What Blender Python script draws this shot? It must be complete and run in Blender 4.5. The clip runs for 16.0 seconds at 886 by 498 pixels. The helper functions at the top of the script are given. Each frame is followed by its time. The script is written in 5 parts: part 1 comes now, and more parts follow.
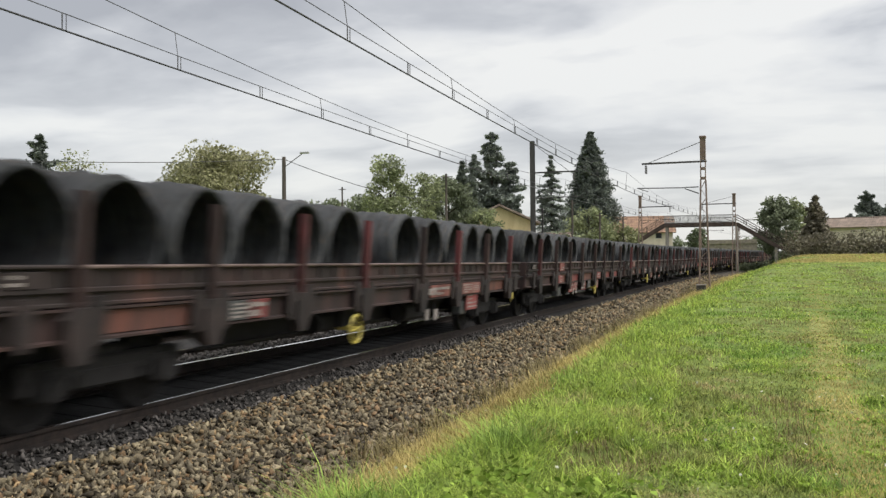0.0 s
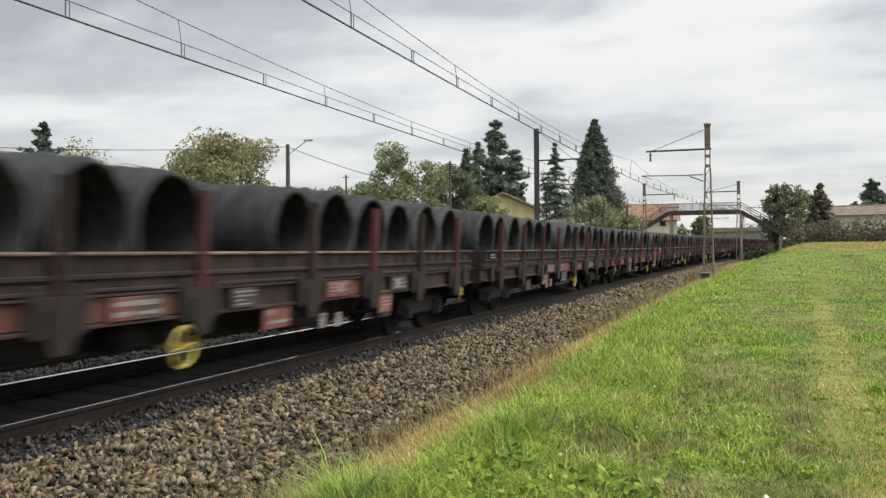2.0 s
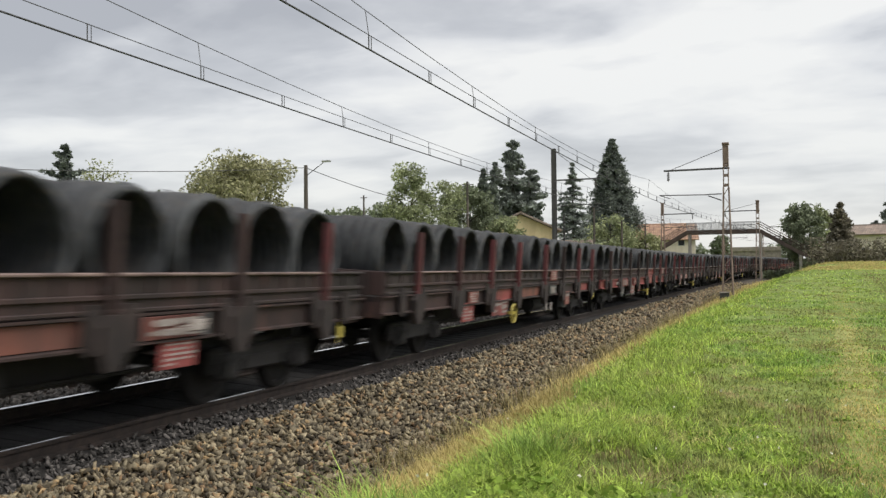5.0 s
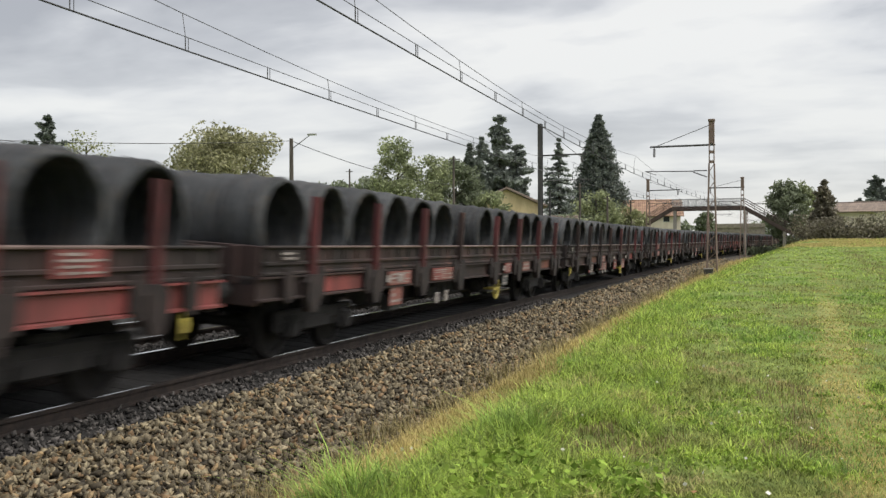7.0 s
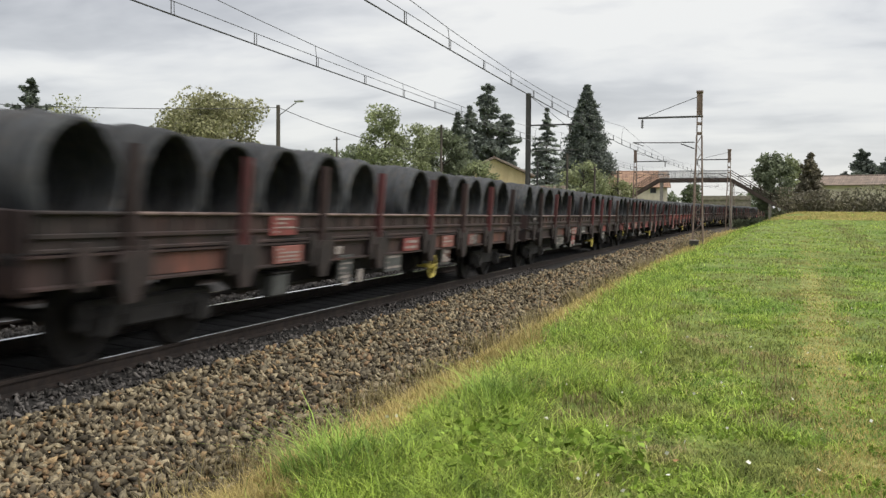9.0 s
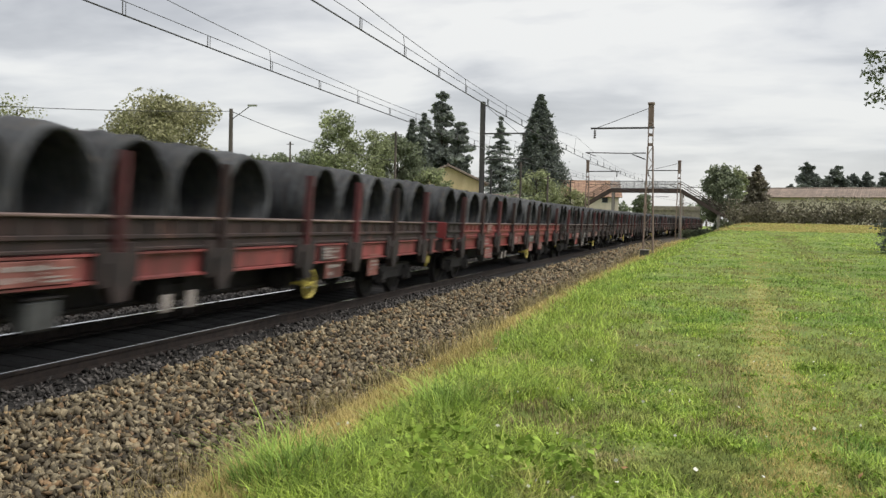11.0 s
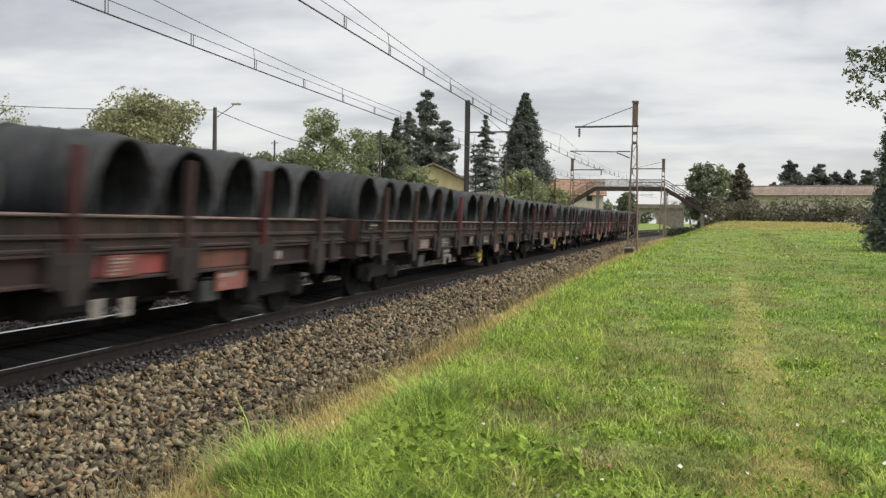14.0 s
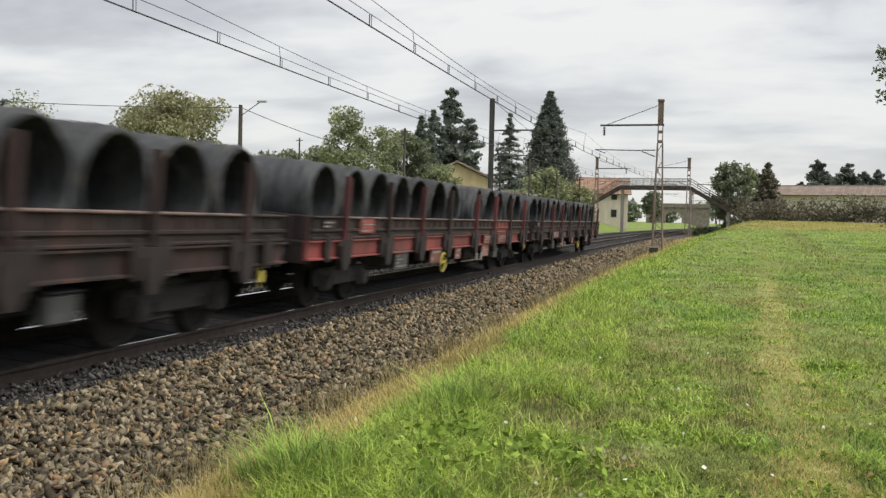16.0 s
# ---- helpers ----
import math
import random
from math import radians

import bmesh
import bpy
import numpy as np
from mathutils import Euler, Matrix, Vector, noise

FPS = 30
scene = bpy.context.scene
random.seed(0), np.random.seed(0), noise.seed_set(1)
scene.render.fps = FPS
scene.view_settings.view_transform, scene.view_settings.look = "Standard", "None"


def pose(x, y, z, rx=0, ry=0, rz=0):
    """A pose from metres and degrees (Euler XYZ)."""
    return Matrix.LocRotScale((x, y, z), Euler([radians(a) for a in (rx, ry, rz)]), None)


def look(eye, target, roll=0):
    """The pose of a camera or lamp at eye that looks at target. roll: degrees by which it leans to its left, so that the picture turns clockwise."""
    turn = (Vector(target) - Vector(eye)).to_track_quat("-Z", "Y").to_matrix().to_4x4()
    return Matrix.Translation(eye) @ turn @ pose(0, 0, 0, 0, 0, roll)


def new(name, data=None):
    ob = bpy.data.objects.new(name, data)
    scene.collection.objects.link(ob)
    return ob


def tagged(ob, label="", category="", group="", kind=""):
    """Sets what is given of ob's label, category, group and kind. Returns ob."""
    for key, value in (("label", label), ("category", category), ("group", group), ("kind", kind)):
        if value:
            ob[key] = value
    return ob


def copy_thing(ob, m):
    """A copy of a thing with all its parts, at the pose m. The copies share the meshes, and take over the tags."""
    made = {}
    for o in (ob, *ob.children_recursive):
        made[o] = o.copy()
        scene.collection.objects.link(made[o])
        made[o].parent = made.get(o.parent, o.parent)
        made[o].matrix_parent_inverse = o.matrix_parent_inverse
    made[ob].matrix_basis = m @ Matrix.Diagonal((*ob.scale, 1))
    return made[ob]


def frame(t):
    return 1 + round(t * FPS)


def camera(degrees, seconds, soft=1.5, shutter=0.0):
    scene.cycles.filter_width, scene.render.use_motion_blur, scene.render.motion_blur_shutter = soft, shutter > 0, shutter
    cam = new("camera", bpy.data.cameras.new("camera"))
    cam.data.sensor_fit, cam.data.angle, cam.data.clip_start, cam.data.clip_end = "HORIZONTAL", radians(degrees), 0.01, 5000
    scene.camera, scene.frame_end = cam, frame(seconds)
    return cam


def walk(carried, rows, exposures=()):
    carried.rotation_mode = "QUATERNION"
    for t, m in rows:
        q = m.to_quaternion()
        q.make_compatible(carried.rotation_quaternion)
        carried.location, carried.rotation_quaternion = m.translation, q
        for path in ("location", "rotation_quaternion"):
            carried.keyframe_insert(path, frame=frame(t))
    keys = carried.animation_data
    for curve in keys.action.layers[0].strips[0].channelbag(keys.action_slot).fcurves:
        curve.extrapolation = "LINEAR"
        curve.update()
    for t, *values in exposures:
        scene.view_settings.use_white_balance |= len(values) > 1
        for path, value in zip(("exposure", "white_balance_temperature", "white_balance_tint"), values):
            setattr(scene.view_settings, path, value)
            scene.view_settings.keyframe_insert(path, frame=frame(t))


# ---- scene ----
EYE = 1.575
cam = camera(51.36, 16.0, soft=1.4, shutter=0.35)
TURNS = [
    (0.0, 17.59, 0.93, 0.50),
    (0.5, 18.22, 0.77, 0.61),
    (1.0, 18.38, -0.25, 0.36),
    (1.5, 18.23, -0.09, 0.40),
    (2.0, 17.83, 0.17, 0.47),
    (2.5, 18.75, 1.27, 0.33),
    (3.0, 24.10, 0.63, 2.01),
    (3.5, 26.46, -2.60, 2.28),
    (4.0, 25.71, -1.01, 2.87),
    (4.5, 26.28, -0.51, 2.57),
    (5.0, 18.92, 1.43, 0.58),
    (7.5, 17.87, -0.98, 0.18),
    (8.0, 17.71, -1.73, -0.11),
    (10.5, 15.42, -2.20, -0.72),
    (11.0, 14.32, -1.60, -1.08),
    (11.5, 13.84, -1.57, -1.34),
    (12.0, 13.91, -1.66, -1.55),
    (12.5, 14.23, -1.51, -1.59),
    (13.0, 14.61, -1.70, -1.31),
    (13.5, 13.78, -1.86, -1.04),
    (14.0, 13.39, -1.67, -0.95),
    (14.5, 13.77, -1.44, -0.96),
    (15.0, 14.52, -1.53, -1.12),
    (15.5, 14.86, -1.66, -1.32),
    (16.0, 14.87, -1.82, -1.27),
]
EXPOSURES = [(0.0, 0.85), (1.5, 0.86), (2.5, 0.90), (3.5, 0.93), (4.5, 0.92), (5.2, 0.87), (7.3, 0.85), (16.0, 0.85)]
walk(cam, [(t, pose(0, 0, EYE, 90 + p + 0.1, r, y)) for t, y, p, r in TURNS], EXPOSURES)

# ---- light ----
world = bpy.data.worlds.new("world")
scene.world = world
world.use_nodes = True
SUN_EL, SUN_AZ = 57, 92


def build_world():
    nt = world.node_tree
    nt.nodes.clear()
    n, l = nt.nodes.new, nt.links.new
    out, bg = n("ShaderNodeOutputWorld"), n("ShaderNodeBackground")
    sky = n("ShaderNodeTexSky")
    sky.sky_type, sky.sun_disc = "NISHITA", False
    sky.sun_elevation, sky.sun_rotation = radians(SUN_EL), radians(SUN_AZ)
    co = n("ShaderNodeTexCoord")
    # cloud sheet: the direction projected on a flat layer overhead
    sep = n("ShaderNodeSeparateXYZ")
    l(co.outputs["Generated"], sep.inputs[0])
    up = n("ShaderNodeMath"); up.operation = "MAXIMUM"; up.inputs[1].default_value = 0.0
    l(sep.outputs[2], up.inputs[0])
    add = n("ShaderNodeMath"); add.operation = "ADD"; add.inputs[1].default_value = 0.17
    l(up.outputs[0], add.inputs[0])
    dx = n("ShaderNodeMath"); dx.operation = "DIVIDE"
    dy = n("ShaderNodeMath"); dy.operation = "DIVIDE"
    l(sep.outputs[0], dx.inputs[0]); l(add.outputs[0], dx.inputs[1])
    l(sep.outputs[1], dy.inputs[0]); l(add.outputs[0], dy.inputs[1])
    comb = n("ShaderNodeCombineXYZ")
    l(dx.outputs[0], comb.inputs[0]); l(dy.outputs[0], comb.inputs[1])

    def clouds(scale, detail, shift, distortion):
        mp = n("ShaderNodeMapping"); mp.inputs["Location"].default_value = shift
        mp.inputs["Scale"].default_value = (0.75, 1.0, 1.0)
        l(comb.outputs[0], mp.inputs[0])
        t = n("ShaderNodeTexNoise")
        t.inputs["Scale"].default_value, t.inputs["Detail"].default_value = scale, detail
        t.inputs["Roughness"].default_value, t.inputs["Distortion"].default_value = 0.48, distortion
        l(mp.outputs[0], t.inputs["Vector"])
        return t
    a, b = clouds(1.15, 6, (3.1, 1.4, 0), 0.5), clouds(3.6, 5, (0.3, 7.7, 2), 0.3)
    mix = n("ShaderNodeMath"); mix.operation = "MULTIPLY_ADD"; mix.inputs[1].default_value = 0.46
    l(b.outputs[0], mix.inputs[0]); l(a.outputs[0], mix.inputs[2])
    ramp = n("ShaderNodeValToRGB")
    e = ramp.color_ramp.elements
    e[0].position, e[0].color = 0.56, (0.43, 0.435, 0.455, 1)
    e[1].position, e[1].color = 0.86, (0.87, 0.86, 0.83, 1)
    m1 = e.new(0.67); m1.color = (0.56, 0.565, 0.58, 1)
    m2 = e.new(0.75); m2.color = (0.725, 0.725, 0.725, 1)
    # the cloud is thinner and brighter towards the hidden sun
    dot = n("ShaderNodeVectorMath"); dot.operation = "DOT_PRODUCT"
    ce = math.cos(radians(25))
    dot.inputs[1].default_value = (ce * math.sin(radians(SUN_AZ - 62)), ce * math.cos(radians(SUN_AZ - 62)), math.sin(radians(25)))
    l(co.outputs["Generated"], dot.inputs[0])
    glow = n("ShaderNodeMapRange")
    glow.inputs[1].default_value, glow.inputs[2].default_value = 0.55, 1.0
    glow.inputs[3].default_value, glow.inputs[4].default_value = -0.022, 0.05
    l(dot.outputs["Value"], glow.inputs[0])
    tot = n("ShaderNodeMath"); tot.operation = "ADD"
    l(mix.outputs[0], tot.inputs[0]); l(glow.outputs[0], tot.inputs[1])
    l(tot.outputs[0], ramp.inputs[0])
    # thin veil towards the horizon
    hz = n("ShaderNodeMapRange")
    hz.inputs[1].default_value, hz.inputs[2].default_value = 0.0, 0.22
    hz.inputs[3].default_value, hz.inputs[4].default_value = 0.72, 0.0
    l(sep.outputs[2], hz.inputs[0])
    veil = n("ShaderNodeMix"); veil.data_type = "RGBA"
    veil.inputs["B"].default_value = (0.725, 0.72, 0.71, 1)
    l(hz.outputs[0], veil.inputs["Factor"]); l(ramp.outputs[0], veil.inputs["A"])
    # a little of the clear sky behind the cloud cover
    mul = n("ShaderNodeMix"); mul.data_type = "RGBA"
    mul.inputs["Factor"].default_value = 0.02
    l(veil.outputs["Result"], mul.inputs["A"]); l(sky.outputs[0], mul.inputs["B"])
    l(mul.outputs["Result"], bg.inputs[0])
    bg.inputs[1].default_value = 0.535
    l(bg.outputs[0], out.inputs[0])


build_world()
sun = new("sun", bpy.data.lights.new("sun", "SUN"))
sun.data.energy, sun.data.angle, sun.data.color = 1.85, radians(55), (1.0, 0.95, 0.87)
sun.matrix_world = look((0, 0, 50), (-50 * math.sin(radians(SUN_AZ)) , -50 * math.cos(radians(SUN_AZ)), 50 - 50 * math.tan(radians(SUN_EL))))


# ---- materials ----
def material(name, base, dark=None, scale=6.0, fine=60.0, rough=0.8, metal=0.0, bump=0.3, bump_size=0.01, vary=0.0, amount=0.6, spots=None, spot_level=0.62, streak=False, space="Object", spec=0.5, translucent=0.0, stretch=None, spot_scale=None):
    """A surface of two colours mixed by coarse and fine noise, with relief, and a change from piece to piece."""
    m = bpy.data.materials.new(name)
    m.use_nodes = True
    nt = m.node_tree
    n, l = nt.nodes.new, nt.links.new
    b = nt.nodes["Principled BSDF"]
    co = n("ShaderNodeTexCoord")
    mp = n("ShaderNodeMapping")
    l(co.outputs[space], mp.inputs[0])
    if stretch:
        mp.inputs["Scale"].default_value = stretch
    if streak:
        mp.inputs["Scale"].default_value = (1, 1, 0.22)
    big, small = n("ShaderNodeTexNoise"), n("ShaderNodeTexNoise")
    big.inputs["Scale"].default_value, big.inputs["Detail"].default_value, big.inputs["Roughness"].default_value = scale, 6, 0.62
    small.inputs["Scale"].default_value, small.inputs["Detail"].default_value = fine, 3
    info = n("ShaderNodeObjectInfo")
    shift = n("ShaderNodeVectorMath"); shift.operation = "MULTIPLY_ADD"
    shift.inputs[1].default_value = (37, 53, 19)
    rnd = n("ShaderNodeCombineXYZ")
    for k in range(3):
        l(info.outputs["Random"], rnd.inputs[k])
    l(rnd.outputs[0], shift.inputs[0]); l(mp.outputs[0], shift.inputs[2])
    l(shift.outputs[0], big.inputs["Vector"]); l(shift.outputs[0], small.inputs["Vector"])
    dark = dark or tuple(c * 0.55 for c in base)
    fac = n("ShaderNodeMath"); fac.operation = "MULTIPLY_ADD"; fac.inputs[1].default_value = 0.35
    l(small.outputs[0], fac.inputs[0]); l(big.outputs[0], fac.inputs[2])
    rg = n("ShaderNodeMapRange")
    rg.inputs[1].default_value, rg.inputs[2].default_value = 0.68 - 0.22 * amount, 0.68 + 0.22 * amount
    l(fac.outputs[0], rg.inputs[0])
    mx = n("ShaderNodeMix"); mx.data_type = "RGBA"
    mx.inputs["A"].default_value, mx.inputs["B"].default_value = (*dark, 1), (*base, 1)
    l(rg.outputs[0], mx.inputs["Factor"])
    col = mx.outputs["Result"]
    if spots:
        sn = n("ShaderNodeTexNoise")
        sn.inputs["Scale"].default_value, sn.inputs["Detail"].default_value, sn.inputs["Roughness"].default_value = spot_scale or scale * 1.7, 8, 0.7
        l(shift.outputs[0], sn.inputs["Vector"])
        sr = n("ShaderNodeMapRange")
        sr.inputs[1].default_value, sr.inputs[2].default_value = spot_level - 0.05, spot_level + 0.05
        l(sn.outputs[0], sr.inputs[0])
        sm = n("ShaderNodeMix"); sm.data_type = "RGBA"
        sm.inputs["B"].default_value = (*spots, 1)
        l(sr.outputs[0], sm.inputs["Factor"]); l(col, sm.inputs["A"])
        col = sm.outputs["Result"]
    if vary:
        hs = n("ShaderNodeHueSaturation")
        vr = n("ShaderNodeMapRange")
        vr.inputs[3].default_value, vr.inputs[4].default_value = 1 - vary, 1 + vary
        geo = n("ShaderNodeNewGeometry")
        both = n("ShaderNodeMath"); both.operation = "ADD"
        l(info.outputs["Random"], both.inputs[0]); l(geo.outputs["Random Per Island"], both.inputs[1])
        fr = n("ShaderNodeMath"); fr.operation = "FRACT"
        l(both.outputs[0], fr.inputs[0])
        l(fr.outputs[0], vr.inputs[0]); l(vr.outputs[0], hs.inputs["Value"])
        l(col, hs.inputs["Color"])
        col = hs.outputs["Color"]
    l(col, b.inputs["Base Color"])
    b.inputs["Roughness"].default_value, b.inputs["Metallic"].default_value = rough, metal
    b.inputs["Specular IOR Level"].default_value = spec
    if bump:
        bp = n("ShaderNodeBump")
        bp.inputs["Strength"].default_value, bp.inputs["Distance"].default_value = bump, bump_size
        l(fac.outputs[0], bp.inputs["Height"]); l(bp.outputs[0], b.inputs["Normal"])
    if translucent:
        tr = n("ShaderNodeBsdfTranslucent")
        l(col, tr.inputs[0])
        ms = n("ShaderNodeMixShader"); ms.inputs[0].default_value = translucent
        l(b.outputs[0], ms.inputs[1]); l(tr.outputs[0], ms.inputs[2])
        l(ms.outputs[0], nt.nodes["Material Output"].inputs[0])
    return m


M = {
    "soil": material("soil", (0.22, 0.29, 0.058), (0.11, 0.16, 0.03), 2.2, 25, 0.95, bump=0.6, bump_size=0.03, spots=(0.20, 0.16, 0.08), spot_level=0.64),
    "stone": material("ballast_stone", (0.345, 0.29, 0.195), (0.115, 0.097, 0.065), 8, 60, 0.9, vary=0.35, bump=0.4),
    "gravel": material("ballast_bed", (0.10, 0.08, 0.06), (0.03, 0.024, 0.018), 14, 50, 0.95, bump=1.0, bump_size=0.03),
    # oil stain plus the shade under the train, both put into this near-black
    "oily_shaded": material("oily_shaded_ballast", (0.026, 0.024, 0.023), (0.011, 0.010, 0.010), 10, 45, 0.9, bump=1.0, bump_size=0.03),
    "grass": material("grass", (0.50, 0.62, 0.125), (0.16, 0.25, 0.045), 4.0, 16, 0.6, vary=0.65, amount=0.7, spec=0.25, bump=0, spots=(0.46, 0.41, 0.17), spot_level=0.60, spot_scale=1.1, translucent=0.35),
    "dry": material("dry_grass", (0.62, 0.50, 0.20), (0.36, 0.29, 0.11), 0.6, 5, 0.8, vary=0.35, bump=0, translucent=0.3),
    "rail": material("rail_steel", (0.82, 0.81, 0.80), (0.66, 0.65, 0.64), 3, 40, 0.09, 1.0, bump=0),
    "rail_side": material("rail_rust", (0.035, 0.024, 0.02), (0.015, 0.011, 0.01), 6, 60, 0.9),
    # sleeper colour taken near black to hold the shade beneath the wagons
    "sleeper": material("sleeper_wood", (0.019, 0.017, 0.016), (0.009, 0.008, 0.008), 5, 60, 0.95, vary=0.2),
    "coil": material("wire_rod", (0.078, 0.082, 0.088), (0.024, 0.026, 0.030), 2.2, 9, 0.75, 0.0, spec=0.25, bump=1.0, bump_size=0.025, vary=0.3, stretch=(1.0, 9.0, 1.0), spots=(0.10, 0.082, 0.065), spot_level=0.6),
    "strap": material("steel_strap", (0.06, 0.06, 0.065), None, 5, 40, 0.5, 0.6),
    "brown": material("wagon_rust_brown", (0.052, 0.028, 0.026), (0.017, 0.012, 0.012), 1.6, 30, 0.75, vary=0.18, streak=True, spots=(0.12, 0.055, 0.042), spot_level=0.63),
    "red": material("wagon_faded_red", (0.30, 0.068, 0.066), (0.14, 0.042, 0.04), 1.8, 30, 0.6, vary=0.12, streak=True, spots=(0.09, 0.05, 0.04), spot_level=0.62),
    "bright": material("wagon_bright_red", (0.24, 0.040, 0.040), (0.14, 0.030, 0.030), 1.4, 30, 0.5, vary=0.08, streak=True, spots=(0.10, 0.05, 0.04), spot_level=0.68),
    "rose": material("wagon_faded_orange", (0.21, 0.075, 0.052), (0.085, 0.04, 0.034), 2.6, 30, 0.7, vary=0.25, streak=True, spots=(0.06, 0.035, 0.03), spot_level=0.58),
    "stake_red": material("stake_dark_red", (0.13, 0.030, 0.034), (0.05, 0.02, 0.02), 3, 30, 0.65, vary=0.25, streak=True),
    "plate_white": material("scuffed_white_plate", (0.36, 0.33, 0.31), (0.17, 0.15, 0.14), 9, 60, 0.7),
    "pocket": material("grimy_bracket", (0.034, 0.023, 0.022), (0.015, 0.012, 0.012), 3, 30, 0.8, vary=0.2),
    # worn steel, lightened to paint in the sky's reflection along the edge
    "edge": material("worn_sky_lit_edge", (0.22, 0.16, 0.145), (0.09, 0.06, 0.055), 2.5, 30, 0.5, 0.2, vary=0.2),
    "under_stone": material("dark_ballast_stone", (0.115, 0.105, 0.10), (0.03, 0.028, 0.026), 7, 60, 0.9, vary=0.6),
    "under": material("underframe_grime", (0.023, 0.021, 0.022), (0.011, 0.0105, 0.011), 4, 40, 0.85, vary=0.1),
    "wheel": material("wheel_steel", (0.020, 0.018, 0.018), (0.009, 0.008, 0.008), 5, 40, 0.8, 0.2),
    "yellow": material("yellow_paint", (0.58, 0.49, 0.10), (0.32, 0.26, 0.07), 8, 60, 0.5),
    "white": material("white_lettering", (0.40, 0.36, 0.34), (0.20, 0.17, 0.16), 7, 60, 0.7),
    "pink": material("label_panel", (0.28, 0.105, 0.09), (0.17, 0.07, 0.06), 5, 60, 0.6, vary=0.2),
    "grey": material("grey_panel", (0.085, 0.09, 0.092), (0.045, 0.047, 0.048), 5, 60, 0.6),
    "mast": material("mast_rust", (0.27, 0.20, 0.17), (0.16, 0.115, 0.095), 3, 50, 0.85, streak=True),
    "mast_dark": material("mast_dark_steel", (0.085, 0.08, 0.08), (0.045, 0.043, 0.045), 3, 50, 0.8, streak=True),
    "wire": material("copper_wire", (0.085, 0.085, 0.09), None, 5, 40, 0.6, 0.3, bump=0),
    "glass_ins": material("insulator", (0.10, 0.09, 0.085), None, 8, 40, 0.3),
    "concrete": material("concrete", (0.34, 0.32, 0.29), (0.22, 0.20, 0.18), 2, 40, 0.9, streak=True),
    "bridge": material("bridge_paint", (0.085, 0.06, 0.05), (0.05, 0.035, 0.03), 2, 40, 0.8, streak=True),
    "rail_grey": material("railing_grey", (0.40, 0.41, 0.42), (0.28, 0.28, 0.29), 3, 40, 0.6),
    "wood_pole": material("wood_pole", (0.12, 0.10, 0.09), (0.06, 0.052, 0.046), 3, 50, 0.9, streak=True),
    "plaster": material("yellow_plaster", (0.72, 0.60, 0.36), (0.58, 0.47, 0.27), 0.8, 20, 0.9, streak=True),
    "plaster2": material("pale_plaster", (0.74, 0.67, 0.56), (0.60, 0.53, 0.44), 0.8, 20, 0.9, streak=True),
    "tile": material("roof_tile", (0.40, 0.26, 0.175), (0.25, 0.16, 0.12), 1.2, 18, 0.9, vary=0.25),
    "tile2": material("weathered_roof_tile", (0.30, 0.235, 0.195), (0.19, 0.155, 0.13), 1.2, 18, 0.9, vary=0.25),
    "dark_glass": material("window_glass", (0.03, 0.035, 0.04), None, 4, 20, 0.12, bump=0),
    "frame": material("window_frame", (0.55, 0.53, 0.5), None, 6, 40, 0.6),
    "bark": material("bark", (0.085, 0.068, 0.052), (0.04, 0.033, 0.027), 5, 40, 0.95, streak=True, bump=0.8),
    "masonry": material("masonry", (0.30, 0.265, 0.22), (0.19, 0.165, 0.14), 1.5, 15, 0.9),
}


def leaf(name, base, dark):
    return material(name, base, dark, 0.5, 6, 0.6, vary=0.4, bump=0, translucent=0.3, spec=0.3)


def rock_pieces(m, tones):
    """Give each loose piece one of several rock colours."""
    nt = m.node_tree
    n, l = nt.nodes.new, nt.links.new
    b = nt.nodes["Principled BSDF"]
    old = b.inputs["Base Color"].links[0].from_socket
    geo, ramp = n("ShaderNodeNewGeometry"), n("ShaderNodeValToRGB")
    ramp.color_ramp.interpolation = "CONSTANT"
    e = ramp.color_ramp.elements
    e[0].position, e[0].color = 0.0, (*tones[0], 1)
    e[1].position, e[1].color = 1.0 / len(tones), (*tones[1], 1)
    for i in range(2, len(tones)):
        e.new(i / len(tones)).color = (*tones[i], 1)
    l(geo.outputs["Random Per Island"], ramp.inputs[0])
    mx = n("ShaderNodeMix"); mx.data_type, mx.blend_type = "RGBA", "MULTIPLY"
    mx.inputs["Factor"].default_value = 1.0
    l(old, mx.inputs["A"]); l(ramp.outputs[0], mx.inputs["B"])
    l(mx.outputs["Result"], b.inputs["Base Color"])


rock_pieces(M["stone"], [(0.5, 0.5, 0.5), (0.92, 0.9, 0.85), (0.32, 0.31, 0.3), (0.95, 0.8, 0.64), (0.72, 0.71, 0.7), (0.40, 0.38, 0.34), (1.55, 1.55, 1.5), (0.62, 0.57, 0.48), (0.95, 0.96, 0.95), (0.26, 0.25, 0.25), (0.85, 0.66, 0.54), (0.55, 0.54, 0.53)])

